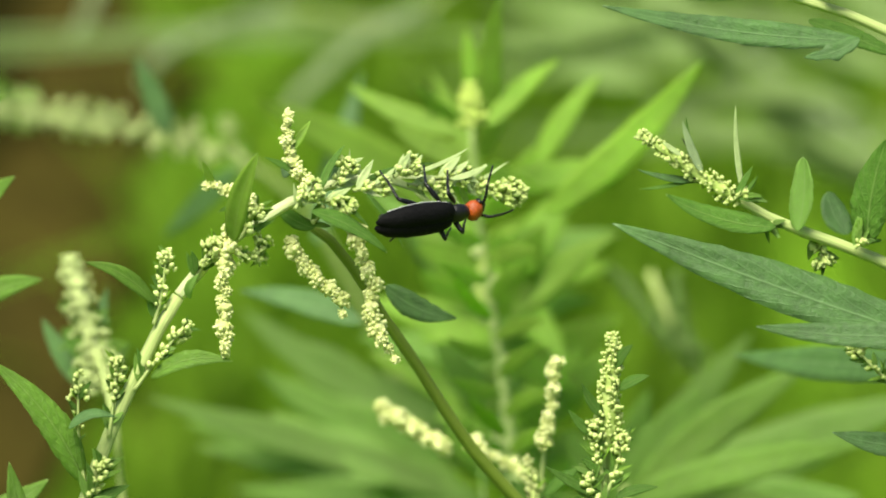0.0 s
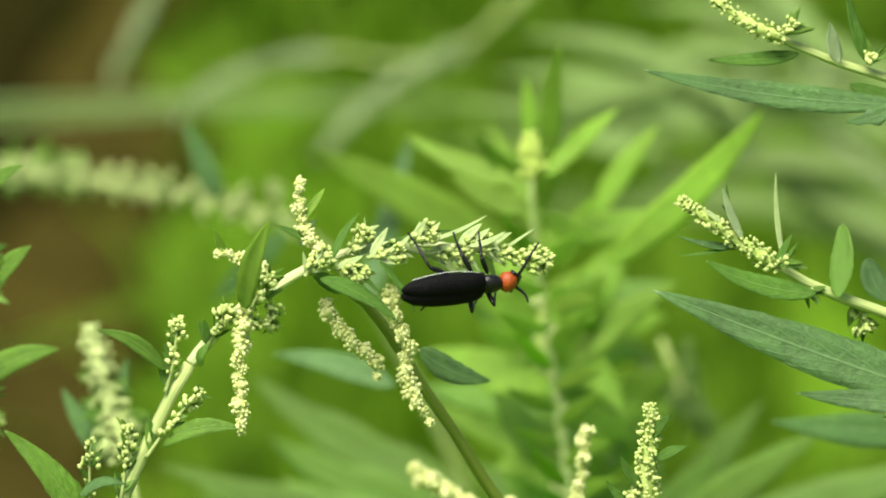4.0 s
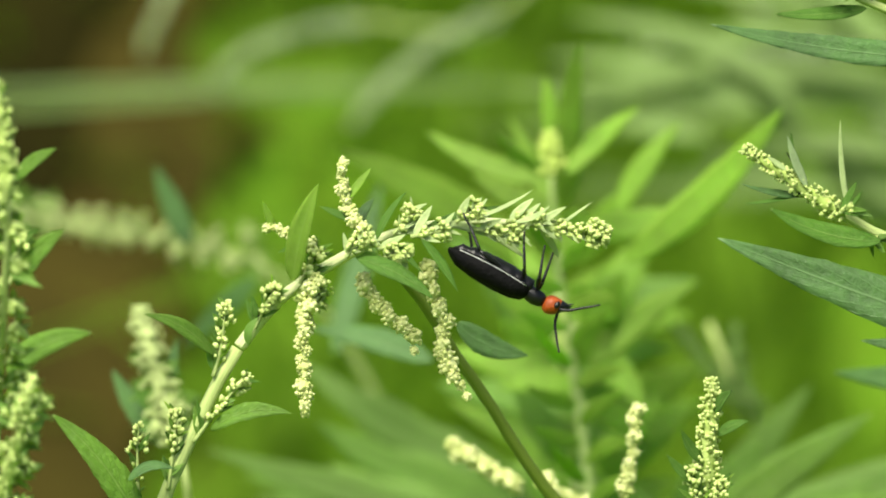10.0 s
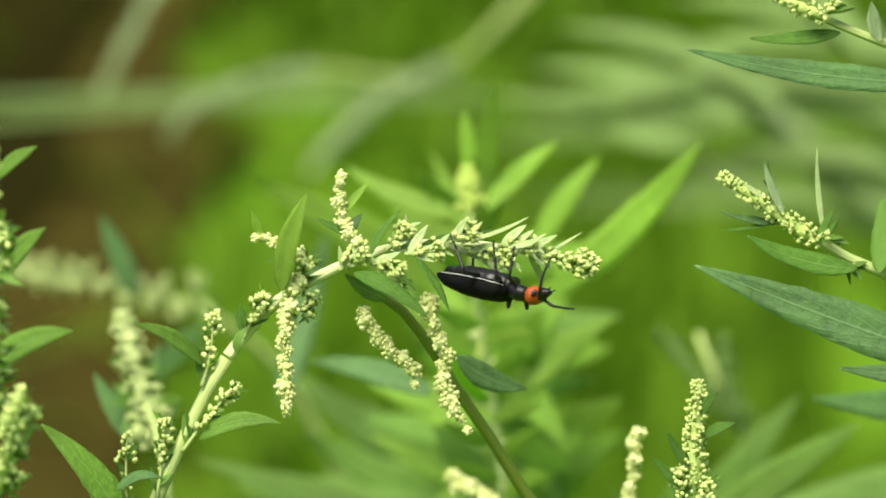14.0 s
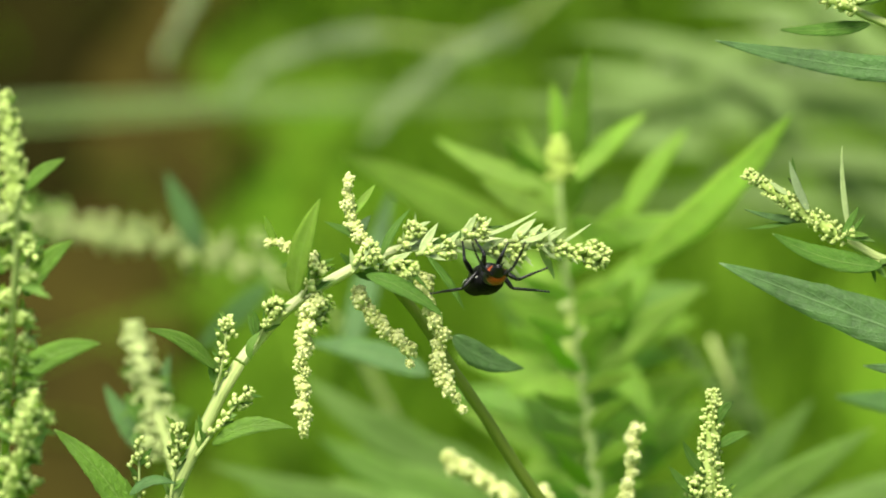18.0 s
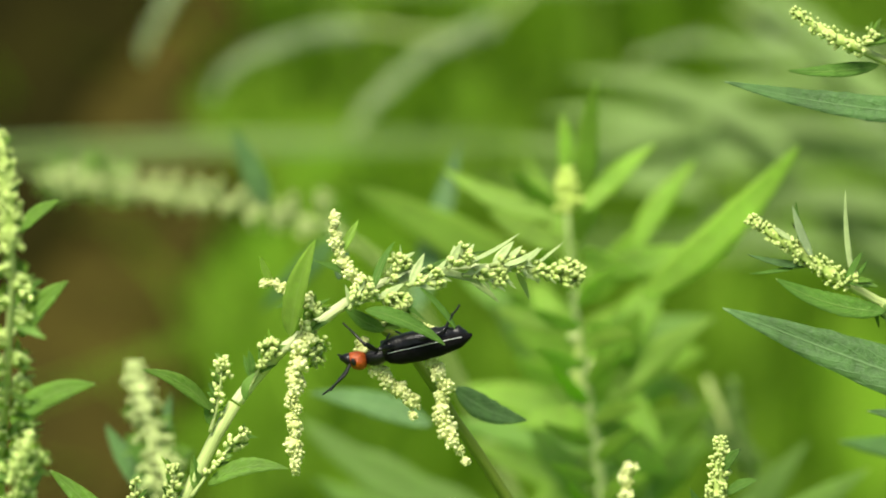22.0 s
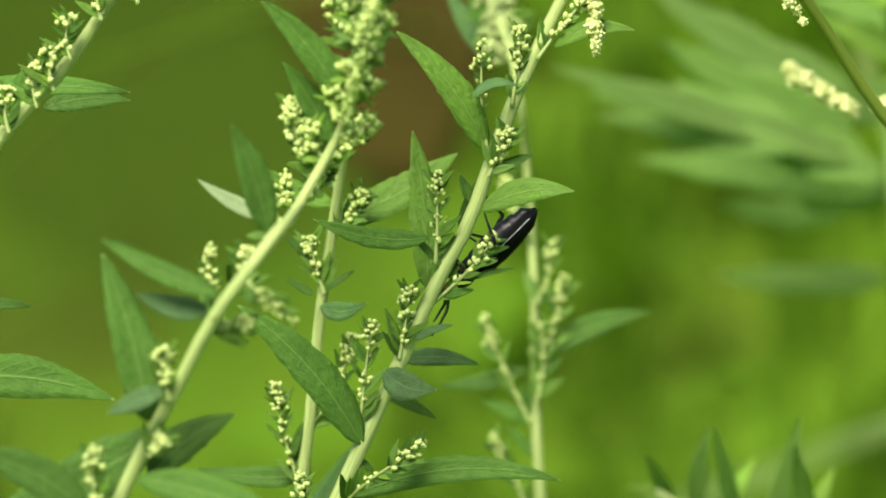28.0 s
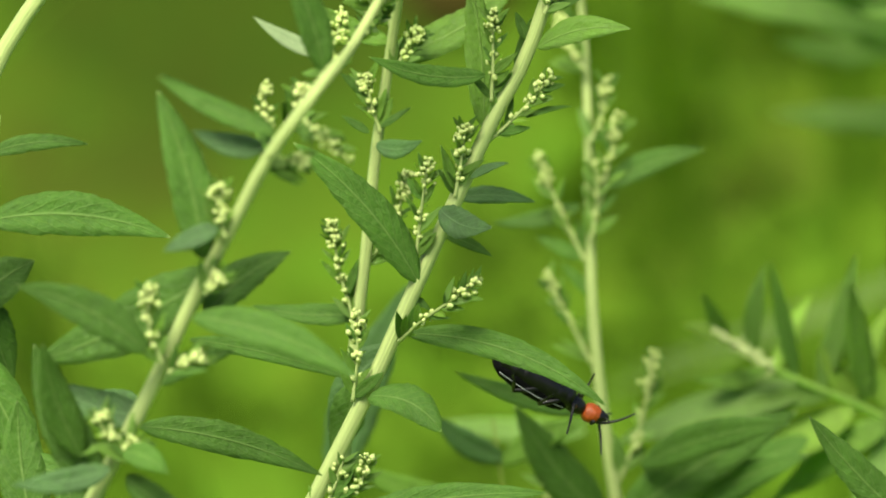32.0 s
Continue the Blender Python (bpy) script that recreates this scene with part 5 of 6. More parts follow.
def build_beetle():
    b = thing("beetle", (0, 0, 0.6), "black blister beetle with an orange-red head climbing the mugwort", "beetle")
    rows = [(-112, 0, -6, 3, 3), (-106, 0, -7, 9, 8)]
    for k in range(7):
        # one bulging ring of the belly after another
        x, w = -100 + 21 * k, (15, 20, 23, 24, 24, 22, 19)[k]
        rows += [(x, 0, -9, w * 0.9, w * 0.88), (x + 6, 0, -8, w * 0.95, w * 0.92), (x + 17, 0, -8, w * 0.96, w * 0.92)]
    v, f = loft(rows + [(44, 0, -6, 12, 11)], 18)
    local_part("abdomen", b, v, f, GLOSS, "glossy black abdomen")
    for s in (1, -1):
        v, f = loft([(-119, 6 * s, -1, 3, 2), (-112, 7 * s, 0, 9, 7), (-95, 8 * s, 1, 17, 16), (-60, 9 * s, 2, 21, 21), (-20, 9 * s, 3, 21.5, 22), (15, 9 * s, 3, 20, 20), (34, 8 * s, 2, 16, 15), (41, 7 * s, 1, 10, 9)], 18, 0.25)
        e = local_part("wing_case", b, v, f, BLACK, "matt black wing case")
        path = spline([Vector((x, s * y, z)) * U for x, y, z in ((-100, 24, -3), (-60, 30, -4), (-10, 31, -4), (34, 23, -3))], 14)
        tv, tf, _ = tube_data(path, [U * 0.65] * 14, 5, 0)
        local_part("pale_edge", e, tv, tf, STRIPE, "thin pale hairy edge")
    v, f = loft([(36, 0, -1, 13, 11), (44, 0, 0, 17, 14), (56, 0, 1, 17.5, 15), (68, 0, 1, 14, 13), (75, 0, 1, 9, 9)])
    local_part("thorax", b, v, f, GLOSS, "glossy black thorax")
    v, f = loft([(73, 0, 0, 8, 8), (77, 0, 1, 15, 14), (84, 0, 1, 19, 17.5), (92, 0, 0, 18.5, 17), (100, 0, -2, 16, 15), (104, 0, -4, 12, 11)])
    h = local_part("head", b, v, f, ORANGE, "orange-red head capsule")
    v, f = loft([(98, 0, -4, 12, 11.5), (103, 0, -4, 14, 13), (109, 0, -6, 11, 10.5), (115, 0, -9, 7.5, 6.5), (120, 0, -11, 4, 3)], 12)
    local_part("face", h, v, f, GLOSS, "black face and mouthparts")
    for s in (1, -1):
        v, f = loft([(92, 17 * s, 0, 1, 2), (95, 18 * s, 0, 4, 7), (99, 17 * s, -1, 4, 7), (102, 16 * s, -1, 1, 2)], 10)
        local_part("eye", h, v, f, GLOSS)
        v, f = limb((112, 5 * s, -12), (122, 9 * s, -18), 1.6, 1.0, 4)
        local_part("palp", h, v, f, GLOSS)
    for i, s in enumerate((1, -1)):
        path = spline([Vector(p) * U for p in ((0, 0, 0), (12, 14 * s, 2), (26, 27 * s, -2), (42, 38 * s, -7), (56, 46 * s, -12))], 34)
        v, f, _ = tube_data(path, [U * (3.0 - 1.5 * q / 33) * (1.18 if q % 3 else 0.8) for q in range(34)], 7, 0)
        ANTENNAE.append(local_part("antenna", b, v, f, GLOSS, "jointed black antenna", (104, 10 * s, 3)))
    spec = ((52, 15, -11, (11, 34, -8), (14, 37, -44), (17, 39, -64)), (22, 19, -13, (-10, 38, -9), (-6, 42, -52), (-2, 44, -75)), (-22, 19, -13, (-42, 23, -7), (-66, 28, -52), (-80, 30, -72)))
    for j, (hx, hy, hz, knee, ankle, toe) in enumerate(spec):
        for s in (1, -1):
            k, a, t = [Vector((x, y * s, z)) for x, y, z in (knee, ankle, toe)]
            v, f = limb((0, 0, 0), k, 2.8, 3.2, 7, 2.0)
            g = local_part("leg", b, v, f, GLOSS, "black jointed leg", (hx, hy * s, hz))
            v, f = limb((0, 0, 0), a - k, 2.8, 2.2, 6, 0.3)
            shin = local_part("shin", g, v, f, GLOSS, place=k)
            path = spline([(a - k) * U, (a * 0.5 + t * 0.5 - k + Vector((0, 0, 2))) * U, (t - k) * U], 16)
            v, f, _ = tube_data(path, [U * (2.0 if q % 4 else 1.2) for q in range(16)], 6, 0)
            toes = local_part("foot", g, v, f, GLOSS, place=k)
            LEGS.append((g, shin, toes, j, s, Vector((hx, hy * s, hz)), k, t))
    return b


LEGS, ANTENNAE = [], []
BEETLE = build_beetle()

# ---- what moves ----
def facing(hx, hy, tx, ty, tow, px, py, pz, d):
    """The beetle's pose from its head and tail on the plan; tow: head towards (1) or away from (-1) the viewer; (px, py, pz): where its back points; d: depth in mm."""
    ln = 236.0
    a, b = hx - tx, hy - ty
    flat = math.hypot(a, b)
    c = math.sqrt(max(0.0, ln * ln - flat * flat)) * tow
    x = (RIGHT * a - UP * b - FWD * c).normalized()
    z = RIGHT * px - UP * py - FWD * pz
    z = (z - x * z.dot(x)).normalized()
    y = z.cross(x)
    m = Matrix((x, y, z)).transposed().to_4x4()
    return Matrix.Translation(at((hx + tx) / 2, (hy + ty) / 2, d)) @ m


CRAWL = """0:862,368,667,400,-1,0.16,0.99,1.60,-3 1:864,366,668,403,-1,0.19,0.98,1.60,-3 2:870,340,672,390,-1,0.24,0.97,1.60,-3 3:911,425,685,416,-1,-0.04,1.00,1.60,-3 3.5:902,374,688,400,-1,0.12,0.99,1.60,-3 5.5:924,382,711,404,-1,0.10,0.99,1.60,-3 6:930,352,707,379,1,0.07,1.00,1.60,-3 7:925,318,684,345,1,0.09,1.00,0.90,-3 8:913,436,685,403,1,-0.15,0.99,0.90,-3 9:926,395,688,378,1,-0.07,1.00,0.55,-3 9.5:940,402,694,361,1,-0.16,0.99,0.55,-3 10:908,468,678,344,1,-0.46,0.89,0.25,-3 10.5:869,506,682,354,1,-0.63,0.78,0.25,-3 11:884,462,669,345,1,-0.46,0.89,0.25,-3 11.5:883,450,670,340,1,-0.46,0.89,0.25,-3 12:871,451,667,346,1,-0.42,0.91,0.25,-3 12.5:853,428,669,368,1,-0.31,0.95,0.80,-3 13:833,383,698,378,1,-0.04,1.00,0.80,-3 13.5:850,407,697,394,1,-0.08,1.00,0.80,-3 14:885,419,692,379,1,-0.14,0.99,0.25,-3 14.5:918,459,698,394,1,-0.28,0.96,0.30,-3 16.5:894,482,685,364,1,-0.49,0.87,0.30,-3 17:879,461,673,340,1,-0.44,0.90,0.30,-3 17.5:846,421,688,372,1,0.00,1.00,0.50,-3 18:776,366,730,388,1,0.10,1.00,0.10,-3 18.5:694,350,767,397,1,-0.10,1.00,0.30,-3 19:635,375,803,384,1,-0.11,0.99,0.05,-3 19.5:637,431,821,376,1,0.29,0.96,0.05,-3 20:658,492,834,359,1,0.56,0.83,0.05,-3 20.5:669,500,820,354,1,0.70,0.72,0.05,-3 21:633,484,811,351,1,0.57,0.82,0.05,-3 21.5:615,380,817,394,1,-0.07,1.00,0.05,-3 22:489,458,751,400,1,0.16,0.99,-0.10,2.5 22.5:461,502,653,359,-0.6,0.60,0.80,-0.10,2.5 23:455,562,561,372,-0.6,0.88,0.47,-0.10,2.5 23.5:408,585,512,377,-0.6,0.89,0.45,-0.10,2.5 24:410,672,461,451,-0.6,0.96,0.26,-0.10,2.5 24.5:356,700,402,465,-0.6,0.98,0.19,-0.10,2.5 25:270,743,410,544,-0.6,0.78,0.62,-0.10,2.5 25.5:217,819,335,682,-0.6,0.76,0.65,-0.10,2.5 26:209,921,291,703,-0.6,0.94,0.35,-0.10,2.5 26.5:145,988,222,768,-0.6,0.94,0.33,-0.10,2.5 28.5:46,1177,236,1023,-0.6,0.63,0.78,-0.40,2.5 28.8:30,1222,201,1074,-0.6,0.65,0.76,-0.40,2.5 29:0,1298,145,1081,-0.6,0.82,0.57,-0.40,2.5 29.3:1,1342,93,1132,-0.6,0.92,0.40,-0.40,2.5 29.5:47,1355,82,1130,-0.6,0.99,0.15,-0.40,2.5 29.8:88,1368,58,1157,-0.6,0.99,-0.14,-0.40,2.5 30:81,1380,41,1206,-0.6,0.95,-0.31,-0.40,2.5 30.3:90,1374,-9,1220,-0.6,0.84,-0.54,-0.40,2.5 30.5:99,1405,-46,1330,-0.6,0.50,-0.85,-0.10,0.5 30.8:108,1390,-92,1411,-0.6,0.00,-1.00,-0.20,0.5 31:138,1385,-72,1432,-0.6,0.10,-1.00,-0.30,0.5 31.07:144,1395,-66,1455,-0.6,0.10,-0.50,-0.85,0.5 31.13:147,1440,-33,1545,-0.6,0.10,0.50,-0.85,4.5 31.2:168,1462,-6,1603,-0.6,0.40,0.90,-0.80,4.5 31.3:155,1446,-40,1520,-0.6,0.30,1.00,-1.10,4.5 31.4:183,1493,-37,1552,-0.6,0.10,1.00,-1.20,4.5 31.5:188,1472,-36,1514,-0.6,0.10,1.00,-1.40,4.5 31.6:232,1525,-28,1488,-0.6,-0.10,1.00,-1.40,4.5 31.7:244,1565,-11,1473,-0.6,-0.30,1.00,-1.40,4.5 31.8:239,1565,-8,1478,-0.6,-0.30,1.00,-1.30,4.5 31.9:232,1616,-5,1489,-0.6,-0.40,1.00,-1.30,4.5 32:252,1621,68,1511,-0.6,-0.50,1.00,-1.20,4.5"""

SWAY = {
    "leaning": "0:0,0 0.5:0,-4 1:1,-4 1.5:10,3 2:42,8 2.5:56,34 3:44,25 3.5:41,-7 5.5:40,-12 6:24,-24 7:37,-32 8:50,-15 8.5:40,-24 9:22,-16 9.5:17,-27 10:22,-27 10.5:34,-4 11:25,-7 11.5:14,-32 12:19,-29 12.5:34,-22 13:28,-6 13.5:31,13 14:43,16 14.5:43,28 16.5:51,22 17:31,-7 17.5:19,-25 18:11,-30 19:19,-27 20:16,-28 21:20,-25 21.5:39,-16 22:25,-10 22.5:16,-4 23:25,-5 23.5:40,-4 24:23,-13 24.5:8,-10 25:2,-21 25.5:-3,-10 26:8,-13 32:8,-13",
    "side": "0:0,0 0.5:-1,6 1:-23,1 1.5:-14,3 2:35,20 2.5:-32,-7 3:-14,3 3.5:51,3 5.5:28,-30 6:-40,14 6.5:60,21 7:35,4 7.5:109,-23 8:70,-32 8.5:62,-43 9:45,-2 9.5:33,-40 10:80,-66 10.5:46,-26 11:57,-11 11.5:79,-58 12:82,-58 12.5:83,-66 13:53,-14 13.5:33,-11 14:59,-35 14.5:56,-28 16.5:55,-8 17:68,-63 17.5:82,-41 18:80,-48 19:87,-46 20:69,-49 21:96,-50 22:94,-40 23:96,-46 32:96,-46",
    "upper": "0:-9,-4 0.5:-8,2 1:-32,-4 1.5:-20,0 2:12,6 2.5:-38,-10 3:-20,0 3.5:44,-2 5.5:22,-34 6:-46,8 6.5:40,-14 7:18,-32 7.5:88,-40 8:70,-38 8.5:60,-45 9:45,-16 9.5:35,-44 10:78,-62 10.5:48,-34 11:55,-21 11.5:74,-50 12:78,-52 12.5:74,-50 13:42,0 13.5:30,-10 14:52,-36 14.5:50,-32 16.5:52,-14 17:66,-64 17.5:78,-52 18:82,-60 19:86,-62 20:84,-60 21:98,-62 23:106,-57 32:106,-57",
    "cream": "0:0,0 0.5:12,9 1:15,7 2:-10,-10 2.5:-40,-25 3:4,-3 3.5:30,3 6:40,-6 7:62,-4 8:78,2 9:33,12 10:40,-9 11:37,17 12:31,-7 13:43,6 14:61,17 14.5:59,30 16.5:50,20 18:34,0 20:29,-4 23:32,-2 24:43,-17 32:43,-17",
    "rear": "0:0,0 8:24,5 13:10,-14 20:2,2 24:26,-8 26:26,4 28.5:0,0 32:0,0",
    "far": "0:0,0 2:60,-40 3:50,-40 6:40,-70 8:31,-62 9:10,-56 11:25,-109 12:28,-120 13:17,-88 14:-41,-8 14.5:-30,-10 16.5:50,-60 17:59,-75 19:33,-86 20:45,-120 22:20,-165 24:20,-165 32:20,-165",
    "budding": "0:0,0 0.5:26,19 1:29,14 1.5:-14,-8 2:-28,-20 2.5:-108,-59 3:4,-6 3.5:47,8 6:40,-16 7:84,12 8:19,-23 9:35,-22 10:70,-12 11:72,-10 12:87,-16 13:78,-2 14:66,-25 16.5:52,-28 18:70,-18 19:90,-11 23:91,-6 32:91,-6",
    "young": "0:0,0 0.5:18,0 1:10,-5 1.5:2,0 2:49,11 2.5:43,-26 3:54,-32 3.5:89,-27 5.5:60,-52 6:101,-44 6.5:109,-38 7:116,-12 7.5:120,-30 8:44,-24 8.5:54,-17 9:-10,11 9.5:14,-17 10:36,-7 10.5:-1,13 11:16,13 11.5:51,-18 12:51,-29 12.5:60,-44 13:60,-30 13.5:-10,-7 14:-87,38 14.5:-93,45 16.5:-85,33 17:-4,-50 17.5:34,-28 18:47,-22 19:70,-20 20:61,-36 21:68,-47 22:70,-39 23:56,-10 24.5:79,-9 32:79,-9",
    "nodding": "0:0,0 1:10,-12 2:13,25 3:80,-28 3.5:60,0 5.5:110,-80 6:124,-105 7:97,-58 8:53,-12 9:-13,48 10:-68,98 11:30,-13 12:60,-68 13:-79,103 14:-140,165 14.5:-120,150 16.5:-100,130 17:-90,120 19:-10,46 20:18,20 22:70,-60 24:76,-64 32:76,-64",
    "tall": "0:-10,10 8:3,14 9:-29,12 10:-27,12 11:-21,3 12:-10,9 13:0,0 13.5:-40,-14 14.5:-40,0 18:-15,5 22:-15,5 24:0,18 26:0,20 32:0,20",
}


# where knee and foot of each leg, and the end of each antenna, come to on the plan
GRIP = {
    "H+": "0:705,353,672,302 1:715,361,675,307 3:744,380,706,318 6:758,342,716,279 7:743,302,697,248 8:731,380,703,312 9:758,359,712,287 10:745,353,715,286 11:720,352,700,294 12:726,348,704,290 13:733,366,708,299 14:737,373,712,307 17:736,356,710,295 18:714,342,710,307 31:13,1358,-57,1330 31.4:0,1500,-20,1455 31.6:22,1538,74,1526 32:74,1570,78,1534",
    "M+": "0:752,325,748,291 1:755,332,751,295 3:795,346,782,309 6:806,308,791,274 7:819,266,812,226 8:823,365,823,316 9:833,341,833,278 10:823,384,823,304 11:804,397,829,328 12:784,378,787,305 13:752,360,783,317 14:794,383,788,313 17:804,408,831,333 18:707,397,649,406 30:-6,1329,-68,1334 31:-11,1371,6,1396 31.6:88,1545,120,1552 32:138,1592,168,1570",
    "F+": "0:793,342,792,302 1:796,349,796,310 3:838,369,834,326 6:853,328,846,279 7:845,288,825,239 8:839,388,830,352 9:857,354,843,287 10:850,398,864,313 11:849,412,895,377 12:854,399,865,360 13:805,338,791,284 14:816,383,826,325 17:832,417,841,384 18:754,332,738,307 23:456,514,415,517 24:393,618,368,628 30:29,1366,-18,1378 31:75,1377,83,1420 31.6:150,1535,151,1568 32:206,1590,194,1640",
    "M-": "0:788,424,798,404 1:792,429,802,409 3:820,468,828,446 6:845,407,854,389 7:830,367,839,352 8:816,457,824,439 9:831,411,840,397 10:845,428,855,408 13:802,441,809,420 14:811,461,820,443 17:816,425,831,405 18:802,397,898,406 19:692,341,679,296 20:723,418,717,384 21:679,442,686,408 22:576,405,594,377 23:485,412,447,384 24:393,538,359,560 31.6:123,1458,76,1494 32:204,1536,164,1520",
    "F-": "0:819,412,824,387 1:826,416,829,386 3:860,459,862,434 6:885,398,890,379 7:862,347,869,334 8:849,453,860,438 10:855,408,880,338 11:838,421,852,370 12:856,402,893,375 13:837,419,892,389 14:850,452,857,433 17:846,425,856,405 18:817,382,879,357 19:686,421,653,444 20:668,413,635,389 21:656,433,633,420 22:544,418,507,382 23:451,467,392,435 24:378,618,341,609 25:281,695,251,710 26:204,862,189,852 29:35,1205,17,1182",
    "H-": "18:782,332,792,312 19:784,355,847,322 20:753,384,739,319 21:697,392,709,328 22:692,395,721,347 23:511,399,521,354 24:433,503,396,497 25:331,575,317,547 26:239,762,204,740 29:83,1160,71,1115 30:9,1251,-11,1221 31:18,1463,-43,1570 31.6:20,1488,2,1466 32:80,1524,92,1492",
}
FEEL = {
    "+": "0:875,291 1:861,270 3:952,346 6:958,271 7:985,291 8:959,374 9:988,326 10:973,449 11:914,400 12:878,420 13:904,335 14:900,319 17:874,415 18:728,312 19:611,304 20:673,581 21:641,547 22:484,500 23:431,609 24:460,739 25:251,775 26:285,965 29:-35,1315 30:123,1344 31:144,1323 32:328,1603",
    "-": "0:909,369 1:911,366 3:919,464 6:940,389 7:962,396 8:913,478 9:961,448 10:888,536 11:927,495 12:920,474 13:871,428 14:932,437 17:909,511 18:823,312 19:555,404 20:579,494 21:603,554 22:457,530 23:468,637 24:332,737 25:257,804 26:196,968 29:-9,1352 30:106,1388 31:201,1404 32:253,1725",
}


def table(text):
    return [(float(w.split(":")[0]), [float(v) for v in w.split(":")[1].split(",")]) for w in text.split()]


def keyed(ob, t):
    """The pose of a keyed thing at t seconds."""
    keys = ob.animation_data
    loc, turn = Vector(), Quaternion()
    for c in keys.action.layers[0].strips[0].channelbag(keys.action_slot).fcurves:
        (loc if c.data_path == "location" else turn)[c.array_index] = c.evaluate(frame(t))
    return Matrix.LocRotScale(loc, turn.normalized(), None)


def aligned(a, b, side):
    """The turn that takes the way a and its side to the way b and that side."""
    def axes(v, w):
        x = v.normalized()
        z = x.cross(w).normalized()
        return Matrix((x, z.cross(x), z)).transposed()
    return axes(b, side[1]) @ axes(a, side[0]).transposed()


def between(rows, t, hip):
    """Offsets from the hip, taken at the rows on either side of t; None where the rows lie too far apart."""
    for (a, u), (b, v) in zip(rows, rows[1:]):
        if a <= t <= b and b - a < 3.2:
            q = (t - a) / (b - a)
            q = q * q * (3 - 2 * q)
            ha, hb = hip(a), hip(b)
            return [(u[k] - ha[k % 2]) * (1 - q) + (v[k] - hb[k % 2]) * q for k in range(len(u))]
    a, u = min(rows, key=lambda r: abs(r[0] - t))
    if abs(a - t) < 0.75:
        h = hip(a)
        return [u[k] - h[k % 2] for k in range(len(u))]
    return None


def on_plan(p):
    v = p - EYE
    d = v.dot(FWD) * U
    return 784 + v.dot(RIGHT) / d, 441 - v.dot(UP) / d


def limbway(dx, dy, length, near):
    """A way in space of that length that shows as (dx, dy) on the plan; near: towards the viewer (1) or away (-1)."""
    flat = math.hypot(dx, dy)
    k = min(1.0, 0.99 * length / max(flat, 1e-6))
    return RIGHT * dx * k - UP * dy * k - FWD * near * math.sqrt(max(0.0, length * length - (flat * k) ** 2))


def steps():
    """Each foot holds on to the stem, or to the leaf, and is moved on when the beetle has passed it."""
    home = ORIGIN[MAIN]
    low = [Vector(p) - home for p in spline([at(*p) for p in LOW], 240)]
    mid = [Vector(p) - ORIGIN[MIDDLE] for p in spline([at(*p) for p in MID], 40)]
    tip = [Vector(p) - ORIGIN[TIP] for p in spline([at(*p) for p in TIPS], 120)]
    blade = [Vector(p) - ORIGIN[BENDING] for p in spline([at(-92, 1468, -3), at(80, 1420, -5), at(280, 1432, -8)], 60)]
    hold, before = [None] * len(LEGS), [None] * len(LEGS)
    rows = [[] for _ in LEGS]
    for i in range(0, 161):
        t = i * 0.2
        body = keyed(BEETLE, t)
        inv = body.inverted()
        grips = [home + p for p in low] + [home + keyed(MIDDLE, t) @ p for p in mid] + [home + keyed(TIP, t) @ p for p in tip]
        if t > 30.4:
            grips = [home + keyed(BENDING, t) @ p for p in blade]
        grips = [(inv @ p) / U for p in grips]
        for n, (leg, shin, toes, j, s, hip, knee, toe) in enumerate(LEGS):
            want = Vector(((66, 30 * s, -58), (4, 34 * s, -62), (-92, 28 * s, -54))[j])
            reach = (knee.length + (toe - knee).length) * 0.97
            h = hold[n]
            if h is not None and (h >= len(grips) or (grips[h] - want).length > 42 + 5 * ((n * 7) % 4) or (grips[h] - hip).length > reach):
                h = None
            if h is None:
                h = min(range(len(grips)), key=lambda q: (grips[q] - want).length)
                if (grips[h] - hip).length > reach * 0.93:
                    h = None
            hold[n] = h
            goal = grips[h] if h is not None else hip + Vector(((12, 46 * s, -16), (-10, 50 * s, -16), (-40, 36 * s, -10))[j])
            d = goal - hip
            l1, l2 = knee.length, (toe - knee).length
            far = min(max(d.length, abs(l1 - l2) + 6), (l1 + l2) * 0.99)
            d.normalize()
            pole = Vector(((0.9, 0.35 * s, -0.1), (-0.9, 0.35 * s, -0.1), (-1.0, 0.3 * s, 0.1))[j])
            if t > 30.3:
                pole = pole * 0.5 + Vector((0, 0, 1))
            pole = (pole - d * pole.dot(d)).normalized()
            along = (l1 * l1 - l2 * l2 + far * far) / (2 * far)
            k2 = d * along + pole * math.sqrt(max(1.0, l1 * l1 - along * along))
            end = d * far
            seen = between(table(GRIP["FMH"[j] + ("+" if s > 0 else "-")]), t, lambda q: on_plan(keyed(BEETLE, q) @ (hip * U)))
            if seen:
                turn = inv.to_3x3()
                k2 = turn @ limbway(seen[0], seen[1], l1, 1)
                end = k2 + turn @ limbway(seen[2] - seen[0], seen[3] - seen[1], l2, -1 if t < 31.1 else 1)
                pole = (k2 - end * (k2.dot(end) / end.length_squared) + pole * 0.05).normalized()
            rest = Vector((0, 0, 1))
            q1 = aligned(knee, k2, (rest, pole)).to_quaternion()
            q2 = aligned(toe - knee, end - k2, (rest, pole)).to_quaternion()
            if before[n]:
                # no faster than a beetle can swing its leg
                p1, p2 = before[n]
                q1 = p1.slerp(q1, min(1.0, radians(55) / max(1e-6, p1.rotation_difference(q1).angle)))
                q2 = p2.slerp(q2, min(1.0, radians(55) / max(1e-6, p2.rotation_difference(q2).angle)))
            before[n] = (q1, q2)
            rows[n].append((t, Matrix.LocRotScale(hip * U, q1, None), Matrix.LocRotScale(knee * U, q1.inverted() @ q2, None)))
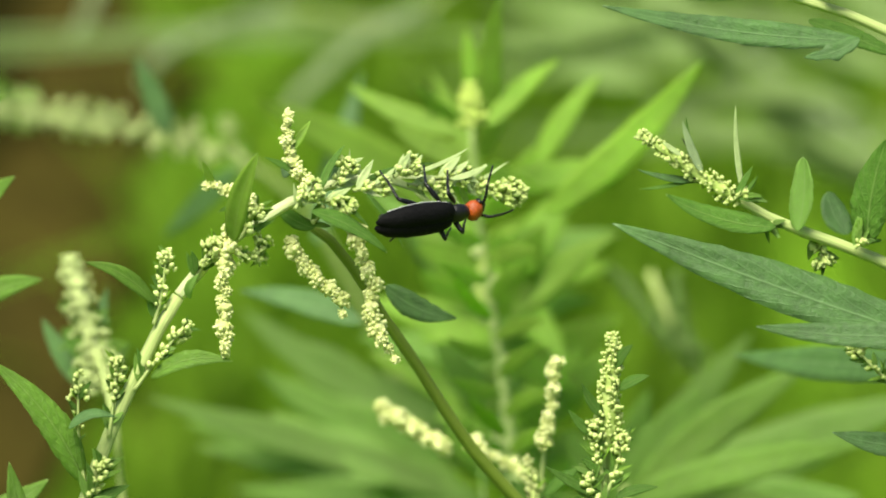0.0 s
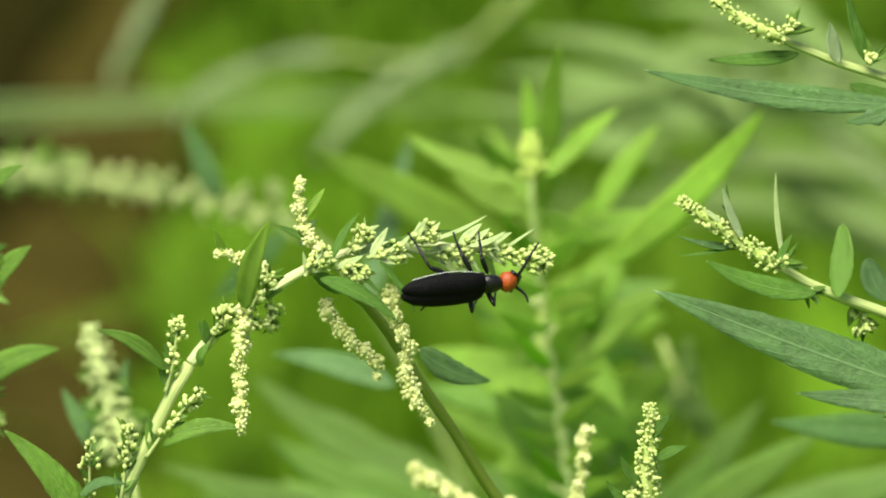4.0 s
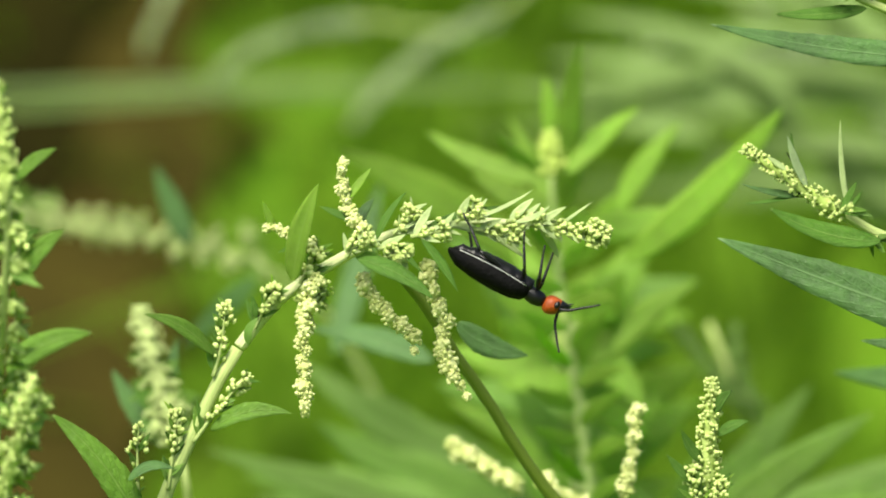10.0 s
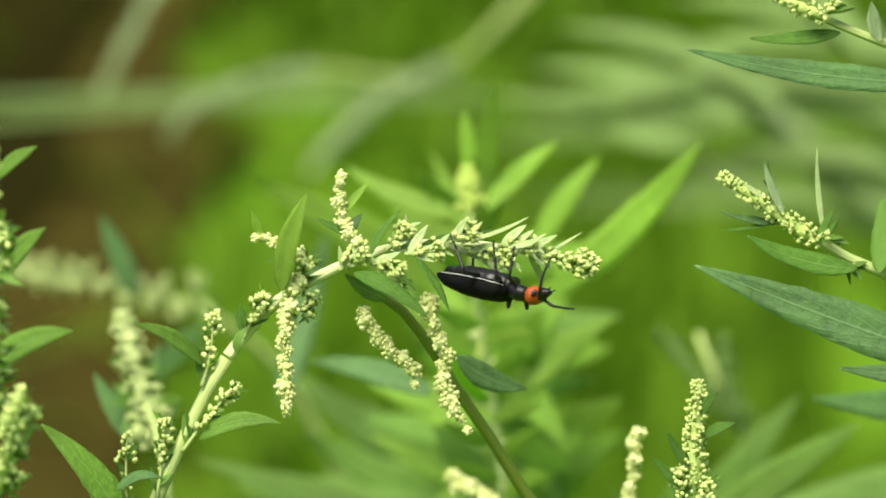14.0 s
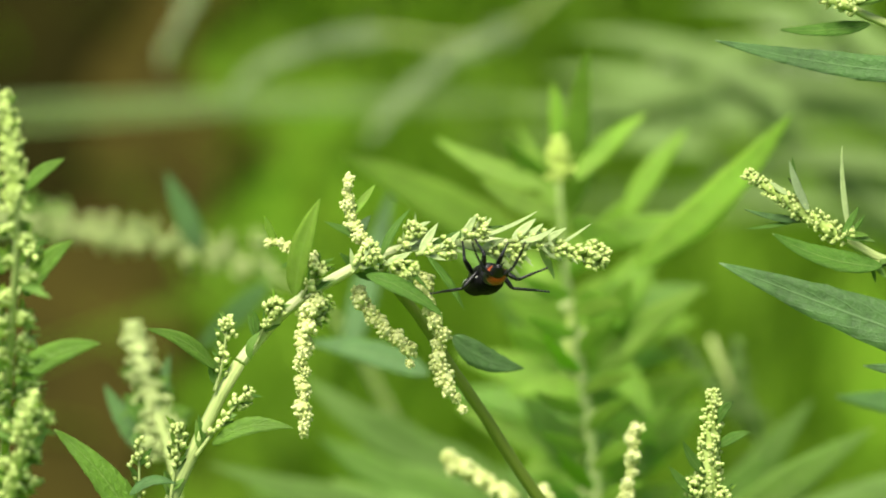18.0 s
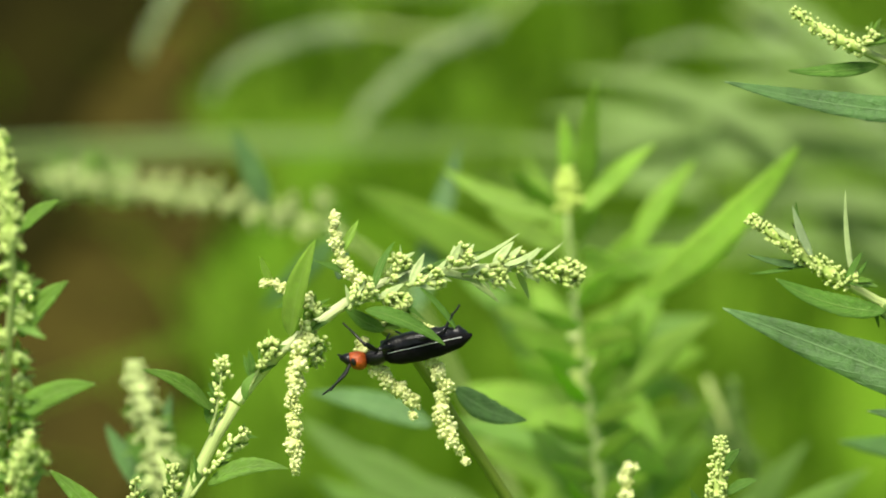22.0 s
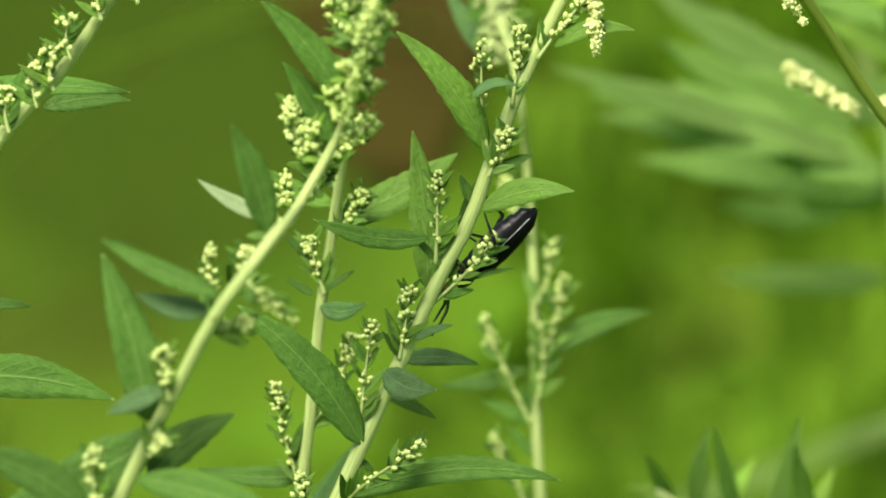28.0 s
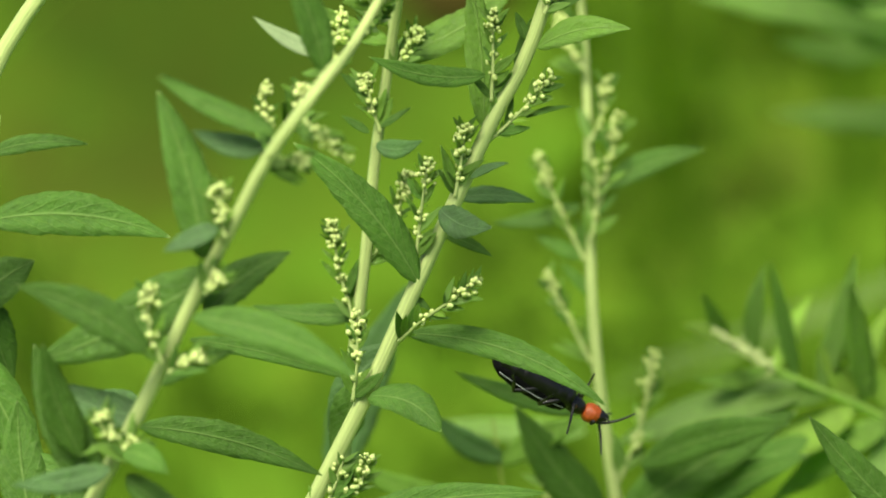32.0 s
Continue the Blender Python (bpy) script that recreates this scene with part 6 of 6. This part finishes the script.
    for n, (leg, shin, toes, *_) in enumerate(LEGS):
        walk(leg, [(t, m) for t, m, _ in rows[n]])
        walk(shin, [(t, m) for t, _, m in rows[n]])
        walk(toes, [(t, m) for t, _, m in rows[n]])


def motions():
    walk(BEETLE, [(t, facing(*row)) for t, row in table(CRAWL)])
    # antennae feel about
    for ant, s in zip(ANTENNAE, (1, -1)):
        home = ant.location.copy()
        rest, up = Vector((56, 46 * s, -12)), Vector((0, 0, 1))
        rows = []
        for i in range(0, 161):
            t = i * 0.2
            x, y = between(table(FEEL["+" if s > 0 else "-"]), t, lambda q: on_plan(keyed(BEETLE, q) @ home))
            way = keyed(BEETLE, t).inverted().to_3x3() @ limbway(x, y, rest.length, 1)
            q = aligned(rest, way, (up, up)).to_quaternion()
            if rows:
                p = rows[-1][1].to_quaternion()
                q = p.slerp(q, min(1.0, radians(55) / max(1e-6, p.rotation_difference(q).angle)))
            rows.append((t, Matrix.LocRotScale(home, q @ Euler((0, 0.06 * math.sin(t * 5 + s), 0)).to_quaternion(), None)))
        walk(ant, rows)
    # plants that sway
    for ob, key in ((LEANING, "leaning"), (SIDE, "side"), (UPPER, "upper"), (BUDDING, "budding"), (CREAM, "cream"), (REAR, "rear"), (YOUNG, "young"), (NODDING, "nodding"), (TALL, "tall")):
        home, k = ob.location.copy(), U * {"nodding": 1.2, "young": 1.12}.get(key, 1.0)
        walk(ob, [(t, Matrix.Translation(home + RIGHT * (x * k) - UP * (y * k))) for t, (x, y) in table(SWAY[key])])
    for ob in DISTANT:
        home = ob.location.copy()
        walk(ob, [(t, Matrix.Translation(home + RIGHT * (x * U * 1.4) - UP * (y * U * 1.4))) for t, (x, y) in table(SWAY["far"])])
    # the arch lifts as the beetle walks down
    home, p2, p3 = ORIGIN[MAIN], ORIGIN[MIDDLE], ORIGIN[TIP]
    lift = table("0:0,-0.8,27 0.5:0,-1.2,27 1:0,-1.6,26 1.5:0,-2.5,26 2:0,2.2,23 2.5:0,-1.4,20 3:0,-4.3,16 3.5:0,-1.9,19 5.5:0,0.3,16 6:0,2.3,4 6.5:0,4.7,11 7:0,6.6,12 7.5:0,0.3,16 8:0,-4.4,17 8.5:0,-0.5,15 9:0,1.1,3 9.5:0,1.0,3 10:0,0.8,3 10.5:0,-1.1,6 11:0,-0.4,15 11.5:0,0.5,11 12:0,0.2,10 12.5:0,-0.3,12 13:0,-1.4,10 13.5:0,-1.9,7 14:0,-3.2,11 14.5:0,-3.8,7 16.5:0,-3.3,5 17:0,-0.4,10 17.5:0,-1.2,12 18:0,-0.5,12 18.5:0,-0.6,16 19:0,-0.1,17 19.5:0,0.0,16 20:0,-0.3,15 20.5:0,0.0,16 21:0,0.8,18 21.5:0,0.2,20 22:0,4.4,24 22.5:1.0,10.0,31 23:3.0,16.2,33 23.5:7.0,23.7,35 24:10.0,23.7,41 24.5:12.0,27.0,39 26:13.0,28.0,39 32:13.0,28.0,39")
    rows2, rows3 = [], []
    for t, (mid, tip, away) in lift:
        r2 = Matrix.Rotation(radians(-mid), 4, FWD) @ Matrix.Rotation(radians(15 if t < 5.8 else 0), 4, RIGHT)
        r3 = Matrix.Rotation(radians(-tip), 4, FWD) @ Matrix.Rotation(radians(away), 4, UP)
        rows2.append((t, Matrix.Translation(p2 - home) @ r2))
        rows3.append((t, Matrix.Translation(p2 - home + r2.to_3x3() @ (p3 - p2)) @ r3))
    walk(MIDDLE, rows2)
    walk(TIP, rows3)
    home = HANGING.location.copy()
    walk(HANGING, [(t, Matrix.Translation(home + RIGHT * (x * U) - UP * (y * U))) for t, (x, y) in table("0:-28,-18 1:-32,-15 2:-40,-15 3:-45,-15 3.5:-30,0 5.5:-8,-3 6:4,-4 7:-11,-12 8:-19,4 9:4,-4 10:8,-5 11:3,-2 12:8,3 13:3,-5 14:-5,-22 14.5:-6,-26 16.5:-15,-22 17:-3,-17 18:3,6 19:-2,5 20:3,-5 21:-1,4 22:-4,0 23:-6,-9 23.5:-30,8 24:-40,44 24.5:-45,41 25:-76,35 26:-85,34 32:-85,34")])
    # the leaf bends under its weight
    hinge = BENDING.location.copy()
    walk(BENDING, [(t, Matrix.Translation(hinge) @ Matrix.Rotation(radians(a), 4, FWD)) for t, (a,) in table("0:0 31:1 31.1:2 31.15:11 31.2:20 31.3:14 31.4:22 31.5:17 31.6:20 31.7:21 31.8:23 31.9:26 32:25")])
    steps()


motions()
